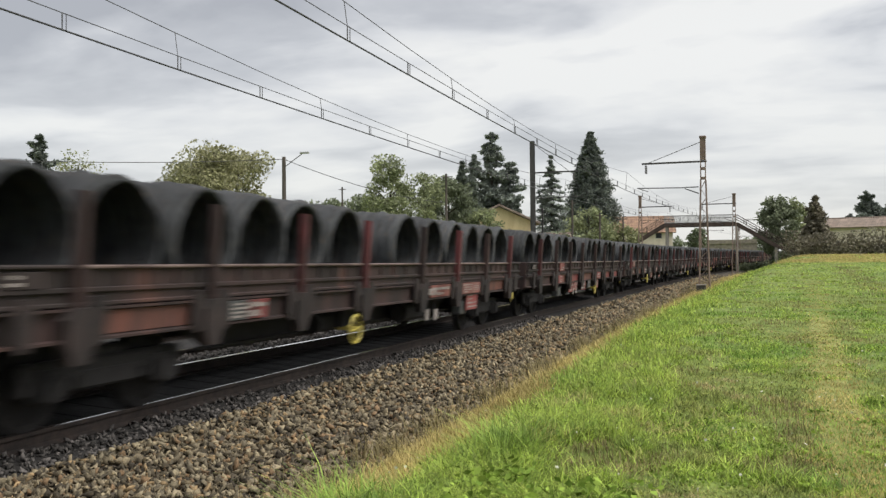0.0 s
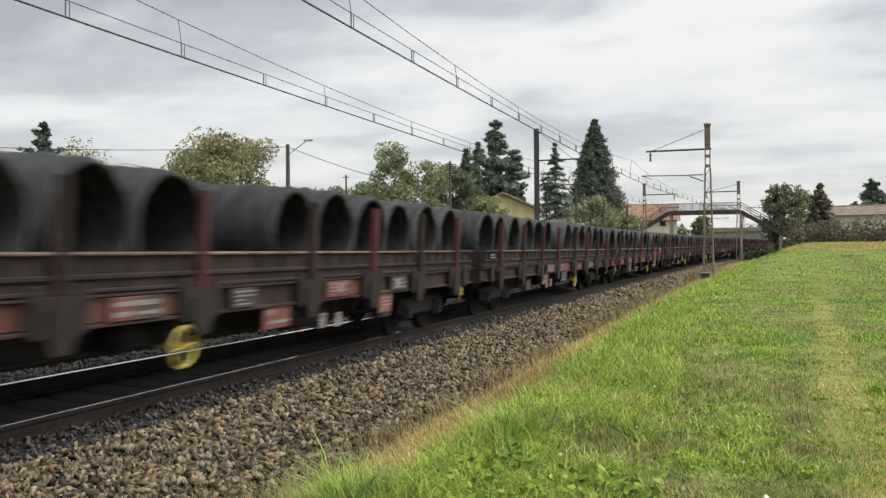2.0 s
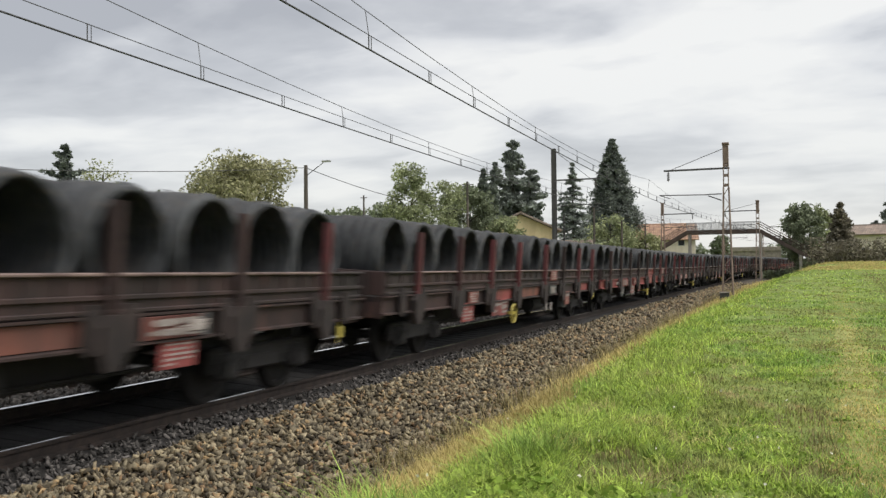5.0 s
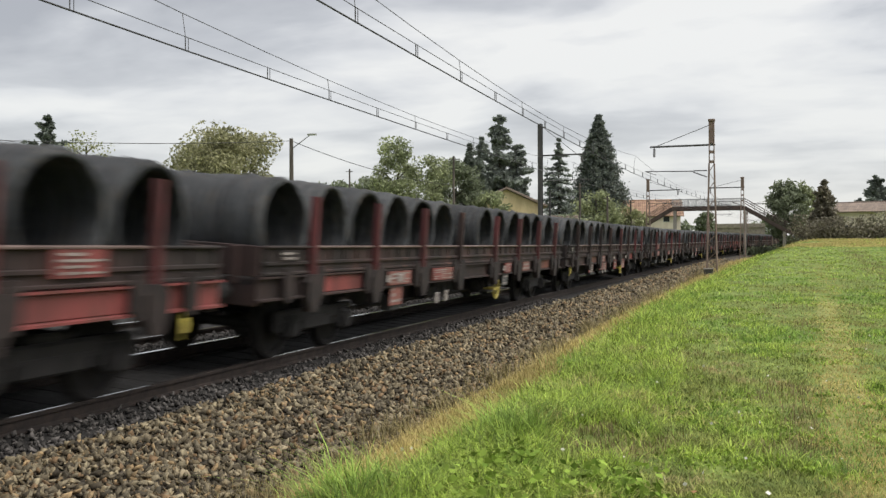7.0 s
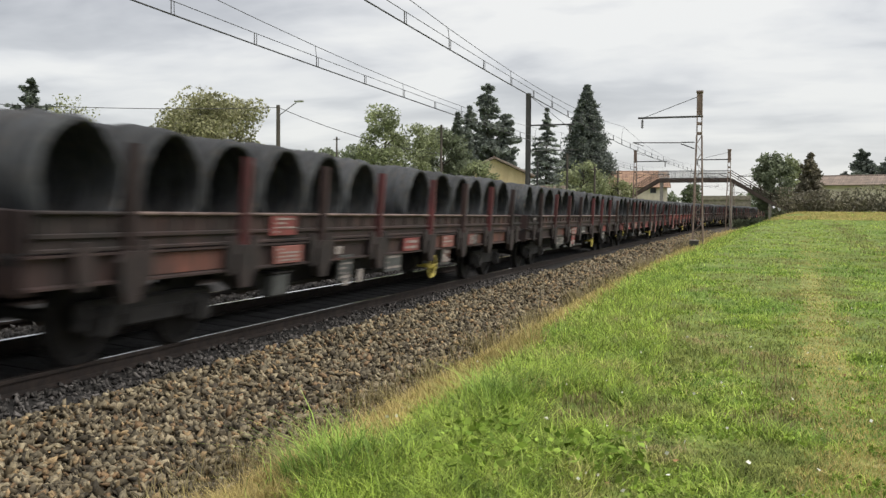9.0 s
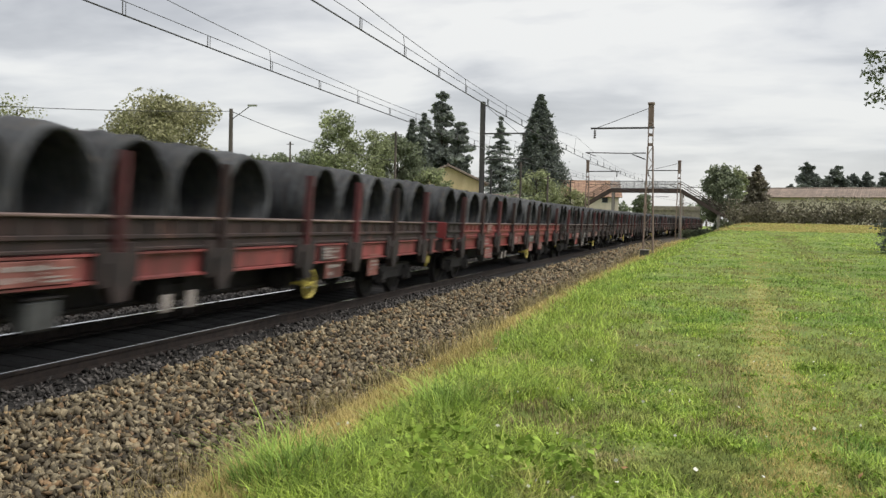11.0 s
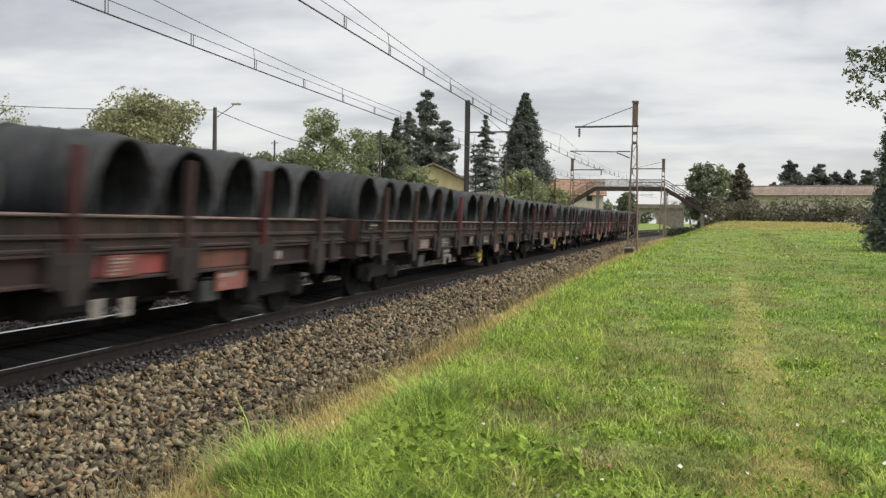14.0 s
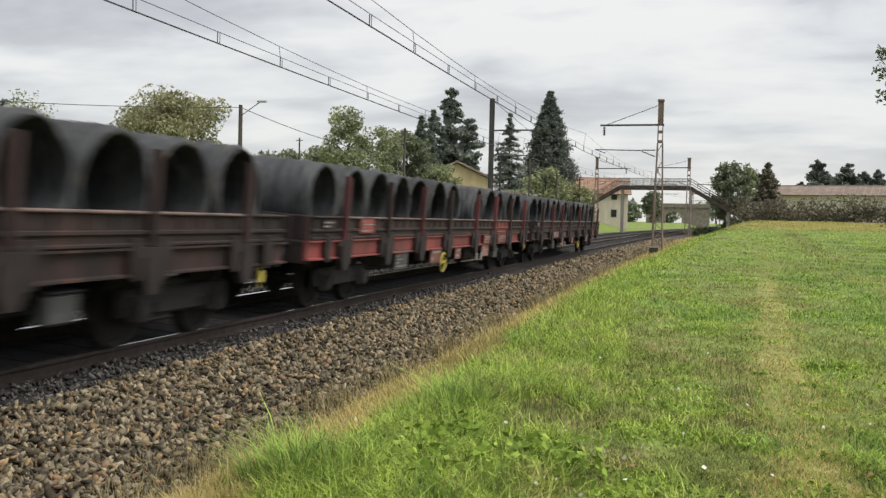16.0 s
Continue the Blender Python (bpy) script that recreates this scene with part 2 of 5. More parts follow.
# colours of the distant crowns are lightened, with aerial haze mixed in
LEAF = {
    "maple": leaf("leaves_olive", (0.43, 0.42, 0.25), (0.22, 0.22, 0.12)),
    "fresh": leaf("leaves_fresh", (0.38, 0.415, 0.235), (0.20, 0.23, 0.125)),
    "dark": leaf("leaves_dark", (0.255, 0.29, 0.185), (0.14, 0.165, 0.105)),
    "needle": leaf("needles_dark", (0.21, 0.24, 0.205), (0.115, 0.135, 0.12)),
    "cedar": leaf("needles_blue", (0.31, 0.345, 0.305), (0.175, 0.20, 0.18)),
    "edge": leaf("leaves_deep_green", (0.15, 0.18, 0.09), (0.08, 0.10, 0.05)),
    "brown": leaf("leaves_brown", (0.24, 0.215, 0.155), (0.14, 0.13, 0.095)),
    "pale": leaf("leaves_pale", (0.36, 0.37, 0.20), (0.22, 0.24, 0.12)),
}


# ---- plan of the line ----
R = 1319.0      # radius of the near rail's curve, bending to the right ahead
SIDE = 6.6      # from the eye to the near rail
CANT = math.asin(0.108 / 1.435)
SPACING = 3.6   # from track to track


def climb(s):
    """Height of the near rail's head at s metres along the line."""
    if s < 0:
        return 0.0
    q = min(s, 400) - 80
    return 5.7e-5 * s * s if s < 80 else 0.365 + 0.00912 * q - 0.0000125 * q * q


def on_line(s, u, z=0.0):
    """The place s along the line, u to the right of the near rail, z over its head."""
    a = s / R
    return Vector((-SIDE + R - (R - u) * math.cos(a), (R - u) * math.sin(a), climb(s) + z))


def line_frame(s, track=0):
    """The pose of the middle of a track between its rail heads: x along, y to the left, z up, tilted by the cant."""
    a = s / R
    ahead = Vector((math.sin(a), math.cos(a), (climb(s + 1) - climb(s - 1)) / 2)).normalized()
    left = Vector((-math.cos(a), math.sin(a), 0))
    up = ahead.cross(left).normalized()
    left2 = left * math.cos(CANT) + up * math.sin(CANT)
    up2 = up * math.cos(CANT) - left * math.sin(CANT)
    at = on_line(s, -SPACING * track) + left2 * 0.7175
    m = Matrix.Identity(4)
    for k, v in enumerate((ahead, left2, up2, at)):
        m.col[k][:3] = v
    return m


def smooth(a, b, x):
    t = min(1, max(0, (x - a) / (b - a)))
    return t * t * (3 - 2 * t)


def table(x, rows):
    if x <= rows[0][0]:
        return rows[0][1]
    for (a, p), (b, q) in zip(rows, rows[1:]):
        if x <= b:
            return p + (q - p) * (x - a) / (b - a)
    return rows[-1][1]


BED = [(-60, 1.2), (-30, 0.9), (-19, 0.5), (-15.5, 1.0), (-13.5, 0.85), (-10.8, -0.15), (-8.0, -0.12), (-5.2, -0.02), (-3.6, -0.19), (-1.44, -0.11), (0, -0.215), (0.9, -0.24), (1.4, -0.30), (2.9, -0.50), (3.4, -0.46), (3.9, -0.2), (4.5, -0.03)]


def field_height(y):
    return 0.06 + 2.25 * (max(y, 0) / 105) ** 1.55 if y < 105 else 2.31 + 0.003 * (y - 105)


def ground_z(s, u):
    """Height of the ground in the world."""
    bed = table(u, BED) + climb(s)
    if u > 3.4:
        y = (R - u) * math.sin(s / R)
        top = field_height(y)
        w = 1.3 + 1.7 * top
        start = 3.3 + 0.8 * smooth(20, 50, s)
        k = smooth(start, start + 0.6 + w, u)
        z = bed + (top - bed) * k if top > bed else bed
        z += 0.05 * noise.noise((u * 0.5, s * 0.5, 0)) * smooth(3.8, 5, u) + 0.25 * noise.noise((u * 0.03, s * 0.03, 3)) * smooth(10, 40, u)
        return z
    return bed


def line_at(x, y):
    """s and u of a place in the world."""
    cx = -SIDE + R
    d = math.hypot(cx - x, y)
    return R * math.atan2(y, cx - x), R - d


def height_at(x, y):
    s, u = line_at(x, y)
    return ground_z(s, u)


def polar(az, d, z=None):
    """A place d metres off at az degrees to the right of the line's start; on the ground if z is not given."""
    x, y = d * math.sin(radians(az)), d * math.cos(radians(az))
    return Vector((x, y, height_at(x, y) if z is None else z))


# ---- mesh helpers ----
def link_mesh(name, bm, mat, parent=None, label="", smooth_shade=False):
    me = bpy.data.meshes.new(name)
    bm.to_mesh(me)
    bm.free()
    for k in (mat if isinstance(mat, (list, tuple)) else [mat]):
        me.materials.append(k)
    if smooth_shade:
        me.polygons.foreach_set("use_smooth", [True] * len(me.polygons))
    ob = new(name, me)
    if parent is not None:
        ob.parent = parent
    if label:
        ob["label"] = label
    return ob


def part(name, bm, mat, parent, label="", smooth_shade=False):
    return link_mesh(name, bm, mat, parent, label, smooth_shade)


def thing(name, m, label, category, group="", kind=""):
    e = new(name)
    e.matrix_world = m if isinstance(m, Matrix) else Matrix.Translation(m)
    return tagged(e, label, category, group, kind)


def soup(name, verts, faces, mat, parent=None, smooth_shade=False):
    """A mesh from arrays: verts n x 3, faces of one size."""
    me = bpy.data.meshes.new(name)
    v, fa = np.asarray(verts, np.float32), np.asarray(faces, np.int32)
    k = fa.shape[1]
    me.vertices.add(len(v)); me.vertices.foreach_set("co", v.ravel())
    me.loops.add(fa.size); me.loops.foreach_set("vertex_index", fa.ravel())
    me.polygons.add(len(fa)); me.polygons.foreach_set("loop_start", np.arange(len(fa), dtype=np.int32) * k)
    me.materials.append(mat)
    if smooth_shade:
        me.polygons.foreach_set("use_smooth", np.ones(len(fa), bool))
    me.update(calc_edges=True)
    ob = new(name, me)
    if parent is not None:
        ob.parent = parent
    return ob


def box(bm, x, y, z, dx, dy, dz, bevel=0.0, m=None):
    """A box centred at x, y, z."""
    mat = (m or Matrix.Identity(4)) @ Matrix.Translation((x, y, z)) @ Matrix.Diagonal((dx, dy, dz, 1))
    r = bmesh.ops.create_cube(bm, size=1, matrix=mat)
    if bevel:
        es = list({e for v in r["verts"] for e in v.link_edges})
        bmesh.ops.bevel(bm, geom=es, offset=bevel, segments=1, affect="EDGES")
    return bm


def extrude(bm, pts, by):
    """A closed outline drawn out along by."""
    by = Vector(by)
    a = [bm.verts.new(p) for p in pts]
    b = [bm.verts.new(Vector(p) + by) for p in pts]
    n = len(pts)
    bm.faces.new(a)
    bm.faces.new(b[::-1])
    for i in range(n):
        bm.faces.new((a[i], b[i], b[(i + 1) % n], a[(i + 1) % n]))
    bmesh.ops.recalc_face_normals(bm, faces=bm.faces[:])
    return bm


def bar(bm, a, b, r, n=6, r2=None):
    """A round bar from a to b."""
    a, b = Vector(a), Vector(b)
    d = b - a
    m = Matrix.Translation((a + b) / 2) @ d.to_track_quat("Z", "Y").to_matrix().to_4x4()
    bmesh.ops.create_cone(bm, cap_ends=True, segments=n, radius1=r, radius2=r if r2 is None else r2, depth=d.length, matrix=m)
    return bm


def beam(bm, a, b, w, h):
    """A square bar from a to b."""
    a, b = Vector(a), Vector(b)
    d = b - a
    m = Matrix.Translation((a + b) / 2) @ d.to_track_quat("Z", "Y").to_matrix().to_4x4() @ Matrix.Diagonal((w, h, d.length, 1))
    bmesh.ops.create_cube(bm, size=1, matrix=m)
    return bm


def lathe(bm, at, outline, d, n=26):
    """A solid turned about the y axis: rows of radius and offset, mirrored by d."""
    rows = []
    for r, o in outline:
        if r == 0:
            rows.append([bm.verts.new((at[0], at[1] + o * d, at[2]))])
        else:
            rows.append([bm.verts.new((at[0] + r * math.cos(math.tau * i / n), at[1] + o * d, at[2] + r * math.sin(math.tau * i / n))) for i in range(n)])
    for a, b in zip(rows, rows[1:]):
        for i in range(n):
            q = [a[i % len(a)], a[(i + 1) % len(a)], b[(i + 1) % len(b)], b[i % len(b)]]
            q = [v for k, v in enumerate(q) if v not in q[:k]]
            bm.faces.new(q)
    bmesh.ops.recalc_face_normals(bm, faces=bm.faces[:])
    return bm


def ring(bm, centre, axis, r, tube, n=20, k=6):
    """A torus."""
    q = Vector(axis).to_track_quat("Z", "Y").to_matrix()
    rows = []
    for i in range(n):
        a = math.tau * i / n
        rows.append([bm.verts.new(Vector(centre) + q @ Vector(((r + tube * math.cos(b)) * math.cos(a), (r + tube * math.cos(b)) * math.sin(a), tube * math.sin(b)))) for b in (math.tau * j / k for j in range(k))])
    for i in range(n):
        for j in range(k):
            bm.faces.new((rows[i][j], rows[(i + 1) % n][j], rows[(i + 1) % n][(j + 1) % k], rows[i][(j + 1) % k]))
    return bm


def B():
    return bmesh.new()


def wire_curve(name, pts, r, mat, parent=None):
    cu = bpy.data.curves.new(name, "CURVE")
    cu.dimensions, cu.bevel_depth, cu.bevel_resolution = "3D", r, 1
    sp = cu.splines.new("POLY")
    sp.points.add(len(pts) - 1)
    for p, q in zip(sp.points, pts):
        p.co = (*q, 1)
    cu.materials.append(mat)
    ob = new(name, cu)
    if parent is not None:
        ob.parent = parent
    return ob


# ---- ground ----
def steps(*runs):
    out = []
    for a, b, d in runs:
        out += list(np.arange(a, b, d))
    return out + [runs[-1][1]]


def build_ground():
    ss = steps((-1500, -200, 260), (-200, -40, 20), (-40, 0, 4), (0, 40, 0.5), (40, 140, 2), (140, 400, 20), (400, 1800, 200))
    us = steps((-2600, -200, 300), (-200, -60, 20), (-60, -16, 4), (-16, -10, 1), (-10, 3, 0.5), (3, 8, 0.25), (8, 16, 0.5), (16, 60, 4), (60, 200, 20), (200, 1200, 200))
    verts, faces = [], []
    for s in ss:
        for u in us:
            p = on_line(s, u)
            verts.append((p.x, p.y, ground_z(s, u)))
    w = len(us)
    for i in range(len(ss) - 1):
        for j in range(w - 1):
            a = i * w + j
            faces.append((a, a + 1, a + w + 1, a + w))
    ob = soup("ground", verts, [f[::-1] for f in faces], M["soil"], None, True)
    tagged(ob, "grassy earth field rising beside a railway cutting", "ground", kind="structure")


build_ground()


def build_bed():
    """The ballast bed under both tracks."""
    ss = steps((-40, 0, 2), (0, 40, 0.5), (40, 400, 4))
    us = [-9.6, -8.4, -7.9, -5.2, -4.9, -4.3, -3.6, -2.3, -2.0, -1.44, -0.7, 0, 0.55, 0.8, 1.1, 1.4, 1.9, 2.4, 2.9, 3.3]
    bm = B()
    grid = []
    for s in ss:
        row = []
        for u in us:
            p = on_line(s, u)
            row.append(bm.verts.new((p.x, p.y, ground_z(s, u) + 0.03 + (0.03 * noise.noise((s * 2.1, u * 2.1, 5)) if u > 1 else 0) - (0.10 if u in (-9.6, 3.3) else 0))))
        grid.append(row)
    for i in range(len(ss) - 1):
        for j in range(len(us) - 1):
            fa = bm.faces.new((grid[i][j + 1], grid[i][j], grid[i + 1][j], grid[i + 1][j + 1])[::-1])
            # darker material below 0.8: the train's shade is painted into the bed
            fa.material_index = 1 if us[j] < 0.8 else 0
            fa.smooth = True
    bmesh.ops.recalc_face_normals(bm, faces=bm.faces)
    ob = link_mesh("ballast_bed", bm, [M["gravel"], M["oily_shaded"]])
    tagged(ob, "crushed stone ballast bed, oil and train shade painted dark between rails", "ballast", kind="structure")


build_bed()


def build_track(name, track, s0, s1, parts):
    root = thing(name, Matrix.Identity(4), "worn steel railway track on dark sleepers", "railway track", kind="structure")
    sections = {"rail": [(-0.075, -0.172), (0.075, -0.172), (0.075, -0.155), (0.012, -0.135), (0.012, -0.045), (0.036, -0.035), (0.036, -0.004), (0.034, 0), (1, 0.0004), (-1, 0.0004), (-0.034, 0), (-0.036, -0.004), (-0.036, -0.035), (-0.012, -0.045), (-0.012, -0.135), (-0.075, -0.155)]}
    for side, shine in ((-1, 0.010), (1, 0.030)):
        bm = B()
        rows = []
        for s in steps((s0, 0, 5), (0, 60, 1.5), (60, s1, 5)):
            m = line_frame(s, track)
            rows.append([bm.verts.new(m @ Vector((0, side * 0.7535 + (y if abs(y) < 0.5 else y * shine), z))) for y, z in sections["rail"]])
        k = len(rows[0])
        for a, b in zip(rows, rows[1:]):
            for j in range(k):
                fa = bm.faces.new((a[j], a[(j + 1) % k], b[(j + 1) % k], b[j]))
                fa.material_index = 0 if j == 8 else 1
        bmesh.ops.recalc_face_normals(bm, faces=bm.faces)
        part("rail", bm, [M["rail"], M["rail_side"]], root, "polished steel rail with rusty web")
    me = None
    far = B()
    n = 0
    for i, s in enumerate(np.arange(s0, s1, 0.6)):
        m = line_frame(float(s), track) @ Matrix.Translation((0, 0, -0.225))
        if parts and 0 <= s < 150:
            if me is None:
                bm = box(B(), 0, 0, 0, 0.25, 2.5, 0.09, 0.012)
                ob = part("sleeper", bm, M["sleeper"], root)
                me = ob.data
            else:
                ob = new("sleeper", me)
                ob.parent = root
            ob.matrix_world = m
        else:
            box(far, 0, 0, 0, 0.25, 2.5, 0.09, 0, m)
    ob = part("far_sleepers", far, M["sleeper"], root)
    ob["kind"] = "stuff"
    return root


# ---- overhead line ----
def lattice_mast(name, s, u, top, reach, label, low=5.6, arm=7.15, msg=6.55):
    """A riveted lattice mast with its bracket arm, stay, insulator and registration arm, reaching to the left by reach metres."""
    p = on_line(s, u)
    g = ground_z(s, u)
    side = 1 if reach > 0 else -1
    base = climb(s)
    root = thing(name, Matrix.Translation((p.x, p.y, g - 0.1)) @ pose(0, 0, 0, 0, 0, -math.degrees(s / R)), label, "catenary mast", "masts of the overhead line")
    h = base + top - g + 0.1
    zt = h - 2.4

    def half(z):
        return 0.29 - 0.15 * min(1, z / zt)
    for sx in (-1, 1):
        for sy in (-1, 1):
            bm = B()
            beam(bm, (sx * half(0), sy * half(0) * 0.6, 0), (sx * half(zt), sy * half(zt) * 0.6, zt), 0.06, 0.06)
            part("leg", bm, M["mast"], root)
    n = 13
    for i in range(n):
        z0, z1 = zt * i / n, zt * (i + 1) / n
        for sy in (-1, 1):
            bm = B()
            a, b = (half(z0), -half(z1)) if i % 2 else (-half(z0), half(z1))
            beam(bm, (a, sy * half(z0) * 0.6, z0), (b, sy * half(z1) * 0.6, z1), 0.05, 0.02)
            part("brace", bm, M["mast"], root)
    bm = B()
    # upper shaft with oval openings: two flanges, webs between them
    for sx in (-1, 1):
        box(bm, sx * 0.13, 0, h - 1.2, 0.05, 0.22, 2.4, 0.01)
    for z in (h - 2.3, h - 1.75, h - 1.2):
        box(bm, 0, 0, z, 0.22, 0.18, 0.16, 0.01)
    box(bm, 0, 0, h - 0.55, 0.22, 0.18, 1.1, 0.01)
    part("shaft", bm, M["mast"], root)
    bm = B()
    box(bm, 0, 0, h + 0.02, 0.38, 0.32, 0.14, 0.03)
    part("cap", bm, M["mast"], root)
    bm = B()
    box(bm, 0, 0, 0.06, 0.9, 0.7, 0.32, 0.03)
    part("footing", bm, M["concrete"], root, "concrete footing")
    off = base - g + 0.1
    za, zl, zm = arm + off, low + off, msg + off
    end = -reach
    bm = B()
    beam(bm, (side * 0.2, 0, za), (end, 0, za), 0.08, 0.10)
    part("arm", bm, M["mast_dark"], root)
    bm = B()
    bar(bm, (0, 0, h - 0.2), (end * 0.88, 0, za + 0.05), 0.018)
    part("stay", bm, M["mast_dark"], root)
    bm = B()
    x = end * 0.93
    for k in range(4):
        bar(bm, (x, 0, za - 0.12 - 0.12 * k), (x, 0, za - 0.2 - 0.12 * k), 0.07, 8)
    bar(bm, (x, 0, za), (x, 0, zm), 0.02)
    part("insulator", bm, M["glass_ins"], root)
    bm = B()
    bar(bm, (-side * 0.25, 0, zl + 0.12), (-side * 1.0, 0, zl + 0.12), 0.03)
    bar(bm, (-side * 0.25, 0, zl - 0.25), (-side * 1.0, 0, zl + 0.05), 0.03)
    bar(bm, (-side * 1.0, 0, zl + 0.1), (end * 1.08, 0, zl + 0.16), 0.028)
    bar(bm, (end * 1.08, 0, zl + 0.16), (end * 0.9, 0, zl - 0.05), 0.02)
    part("registration_arm", bm, M["mast_dark"], root)
    return root


def beam_mast(name, s, u, top, reach, label, low=5.5, arm=7.3):
    """A plain steel beam mast with two horizontal brackets."""
    p, g = on_line(s, u), ground_z(s, u)
    root = thing(name, Matrix.Translation((p.x, p.y, g - 0.1)) @ pose(0, 0, 0, 0, 0, -math.degrees(s / R)), label, "catenary mast", "masts of the overhead line")
    h = climb(s) + top - g + 0.1
    off = climb(s) - g + 0.1
    bm = B()
    for k in (-1, 1):
        box(bm, 0, k * 0.13, h / 2, 0.28, 0.03, h, 0.005)
    box(bm, 0, 0, h / 2, 0.06, 0.24, h)
    part("post", bm, M["mast_dark"], root)
    bm = box(B(), 0, 0, 0.1, 0.8, 0.8, 0.35, 0.03)
    part("footing", bm, M["concrete"], root, "concrete footing")
    bm = beam(B(), (0.1, 0, arm + off), (reach, 0, arm + off), 0.07, 0.09)
    part("arm", bm, M["mast_dark"], root)
    bm = B()
    bar(bm, (0, 0, h - 0.1), (reach * 0.8, 0, arm + off), 0.015)
    part("stay", bm, M["mast_dark"], root)
    bm = B()
    for k in range(4):
        bar(bm, (reach * 0.9, 0, arm + off - 0.1 - 0.12 * k), (reach * 0.9, 0, arm + off - 0.18 - 0.12 * k), 0.07, 8)
    part("insulator", bm, M["glass_ins"], root)
    bm = bar(B(), (0.1, 0, low + off + 0.15), (reach * 1.1, 0, low + off + 0.2), 0.028)
    part("registration_arm", bm, M["mast_dark"], root)
    bm = beam(B(), (0.55, 0.3, 0), (0.55, 0.3, h * 0.55), 0.1, 0.1)
    part("feeder_post", bm, M["mast_dark"], root)
    return root


SUPPORTS = [-36, 9, 54, 99, 145, 192, 240, 290]


def catenary(name, u, contact, label):
    """Messenger, auxiliary and contact wires over one track, with their droppers."""
    root = thing(name, Matrix.Identity(4), label, "overhead wire", kind="structure")
    zig = 0.18
    con, aux, mes = [], [], []
    drops = []
    for i, (a, b) in enumerate(zip(SUPPORTS, SUPPORTS[1:])):
        n = 14
        for k in range(n):
            f = k / n
            s = a + (b - a) * f
            off = u + zig * ((1 - 2 * f) if i % 2 else (2 * f - 1))
            sag = 4 * f * (1 - f)
            con.append(on_line(s, off, contact))
            aux.append(on_line(s, off, contact + 0.24 + 0.05 * (1 - sag)))
            mes.append(on_line(s, off * 0.5 + u * 0.5, contact + 1.02 - 0.60 * sag))
            drops.append((con[-1], aux[-1], mes[-1], k))
    wire_curve("contact_wire", con, 0.016, M["wire"], root)
    wire_curve("auxiliary_wire", aux, 0.008, M["wire"], root)
    wire_curve("messenger_wire", mes, 0.008, M["wire"], root)
    for c, a, m, k in drops:
        if c.y > 110 or c.y < 0:
            continue
        bm = B()
        d = Vector((0.02, 0.07, 0))
        bar(bm, c, a, 0.013, 4)
        bar(bm, c + d, a + d, 0.009, 4)
        if k % 2 == 0:
            bar(bm, a, m, 0.008, 4)
        part("dropper", bm, M["wire"], root)


# ---- train ----
WAGON, SPEED, TAIL = 19.9, 21.87, 52.0
RUN = 21


def wagon_s(j, t):
    """Where the middle of wagon j, counted from the rear, is at t seconds."""
    return TAIL + SPEED * (16 - t) + table(t, PACE) - WAGON * (j + 0.5)


# metres by which the train runs ahead of its mean pace
PACE = [(0, 1.4), (1, 0.95), (2, 0.5), (3, 0.22), (4, -0.22), (5, -0.42), (6, -0.3), (7, -0.04), (8, 0.08), (9, 0.1), (10, 0.08), (11, 0.2), (12, 0.5), (13, 0.58), (14, 0.6), (15, 0.74), (16, 1.0)]
STAKES = [-8.13, -5.88, -3.63, -1.38, 1.38, 3.63, 5.88, 8.13]
BOUNDS = [-9.5] + STAKES + [9.5]
TURNED = (19, 17, 13, 4, 2, 1)    # wagons with the brake end behind


PANELS = {"red": ["bright", "bright", None], "redsole": ["red", "red", "red", None], "brown": ["rose", "rose", "red", None, None, None]}


def words(rnd, x, y, z, w, h, lines):
    """Rows of short bars standing for writing."""
    bm = B()
    step = h * 0.86 / lines
    for r in range(lines):
        a = x - w * 0.44 + w * rnd.uniform(0, 0.12)
        while a < x + w * 0.36:
            b = min(a + w * rnd.uniform(0.06, 0.3), x + w * 0.45)
            box(bm, (a + b) / 2, y, z + h * 0.43 - (r + 0.5) * step, b - a, 0.006, step * rnd.uniform(0.3, 0.55))
            a = b + w * rnd.uniform(0.02, 0.07)
            if rnd.random() < 0.2:
                break
    return bm


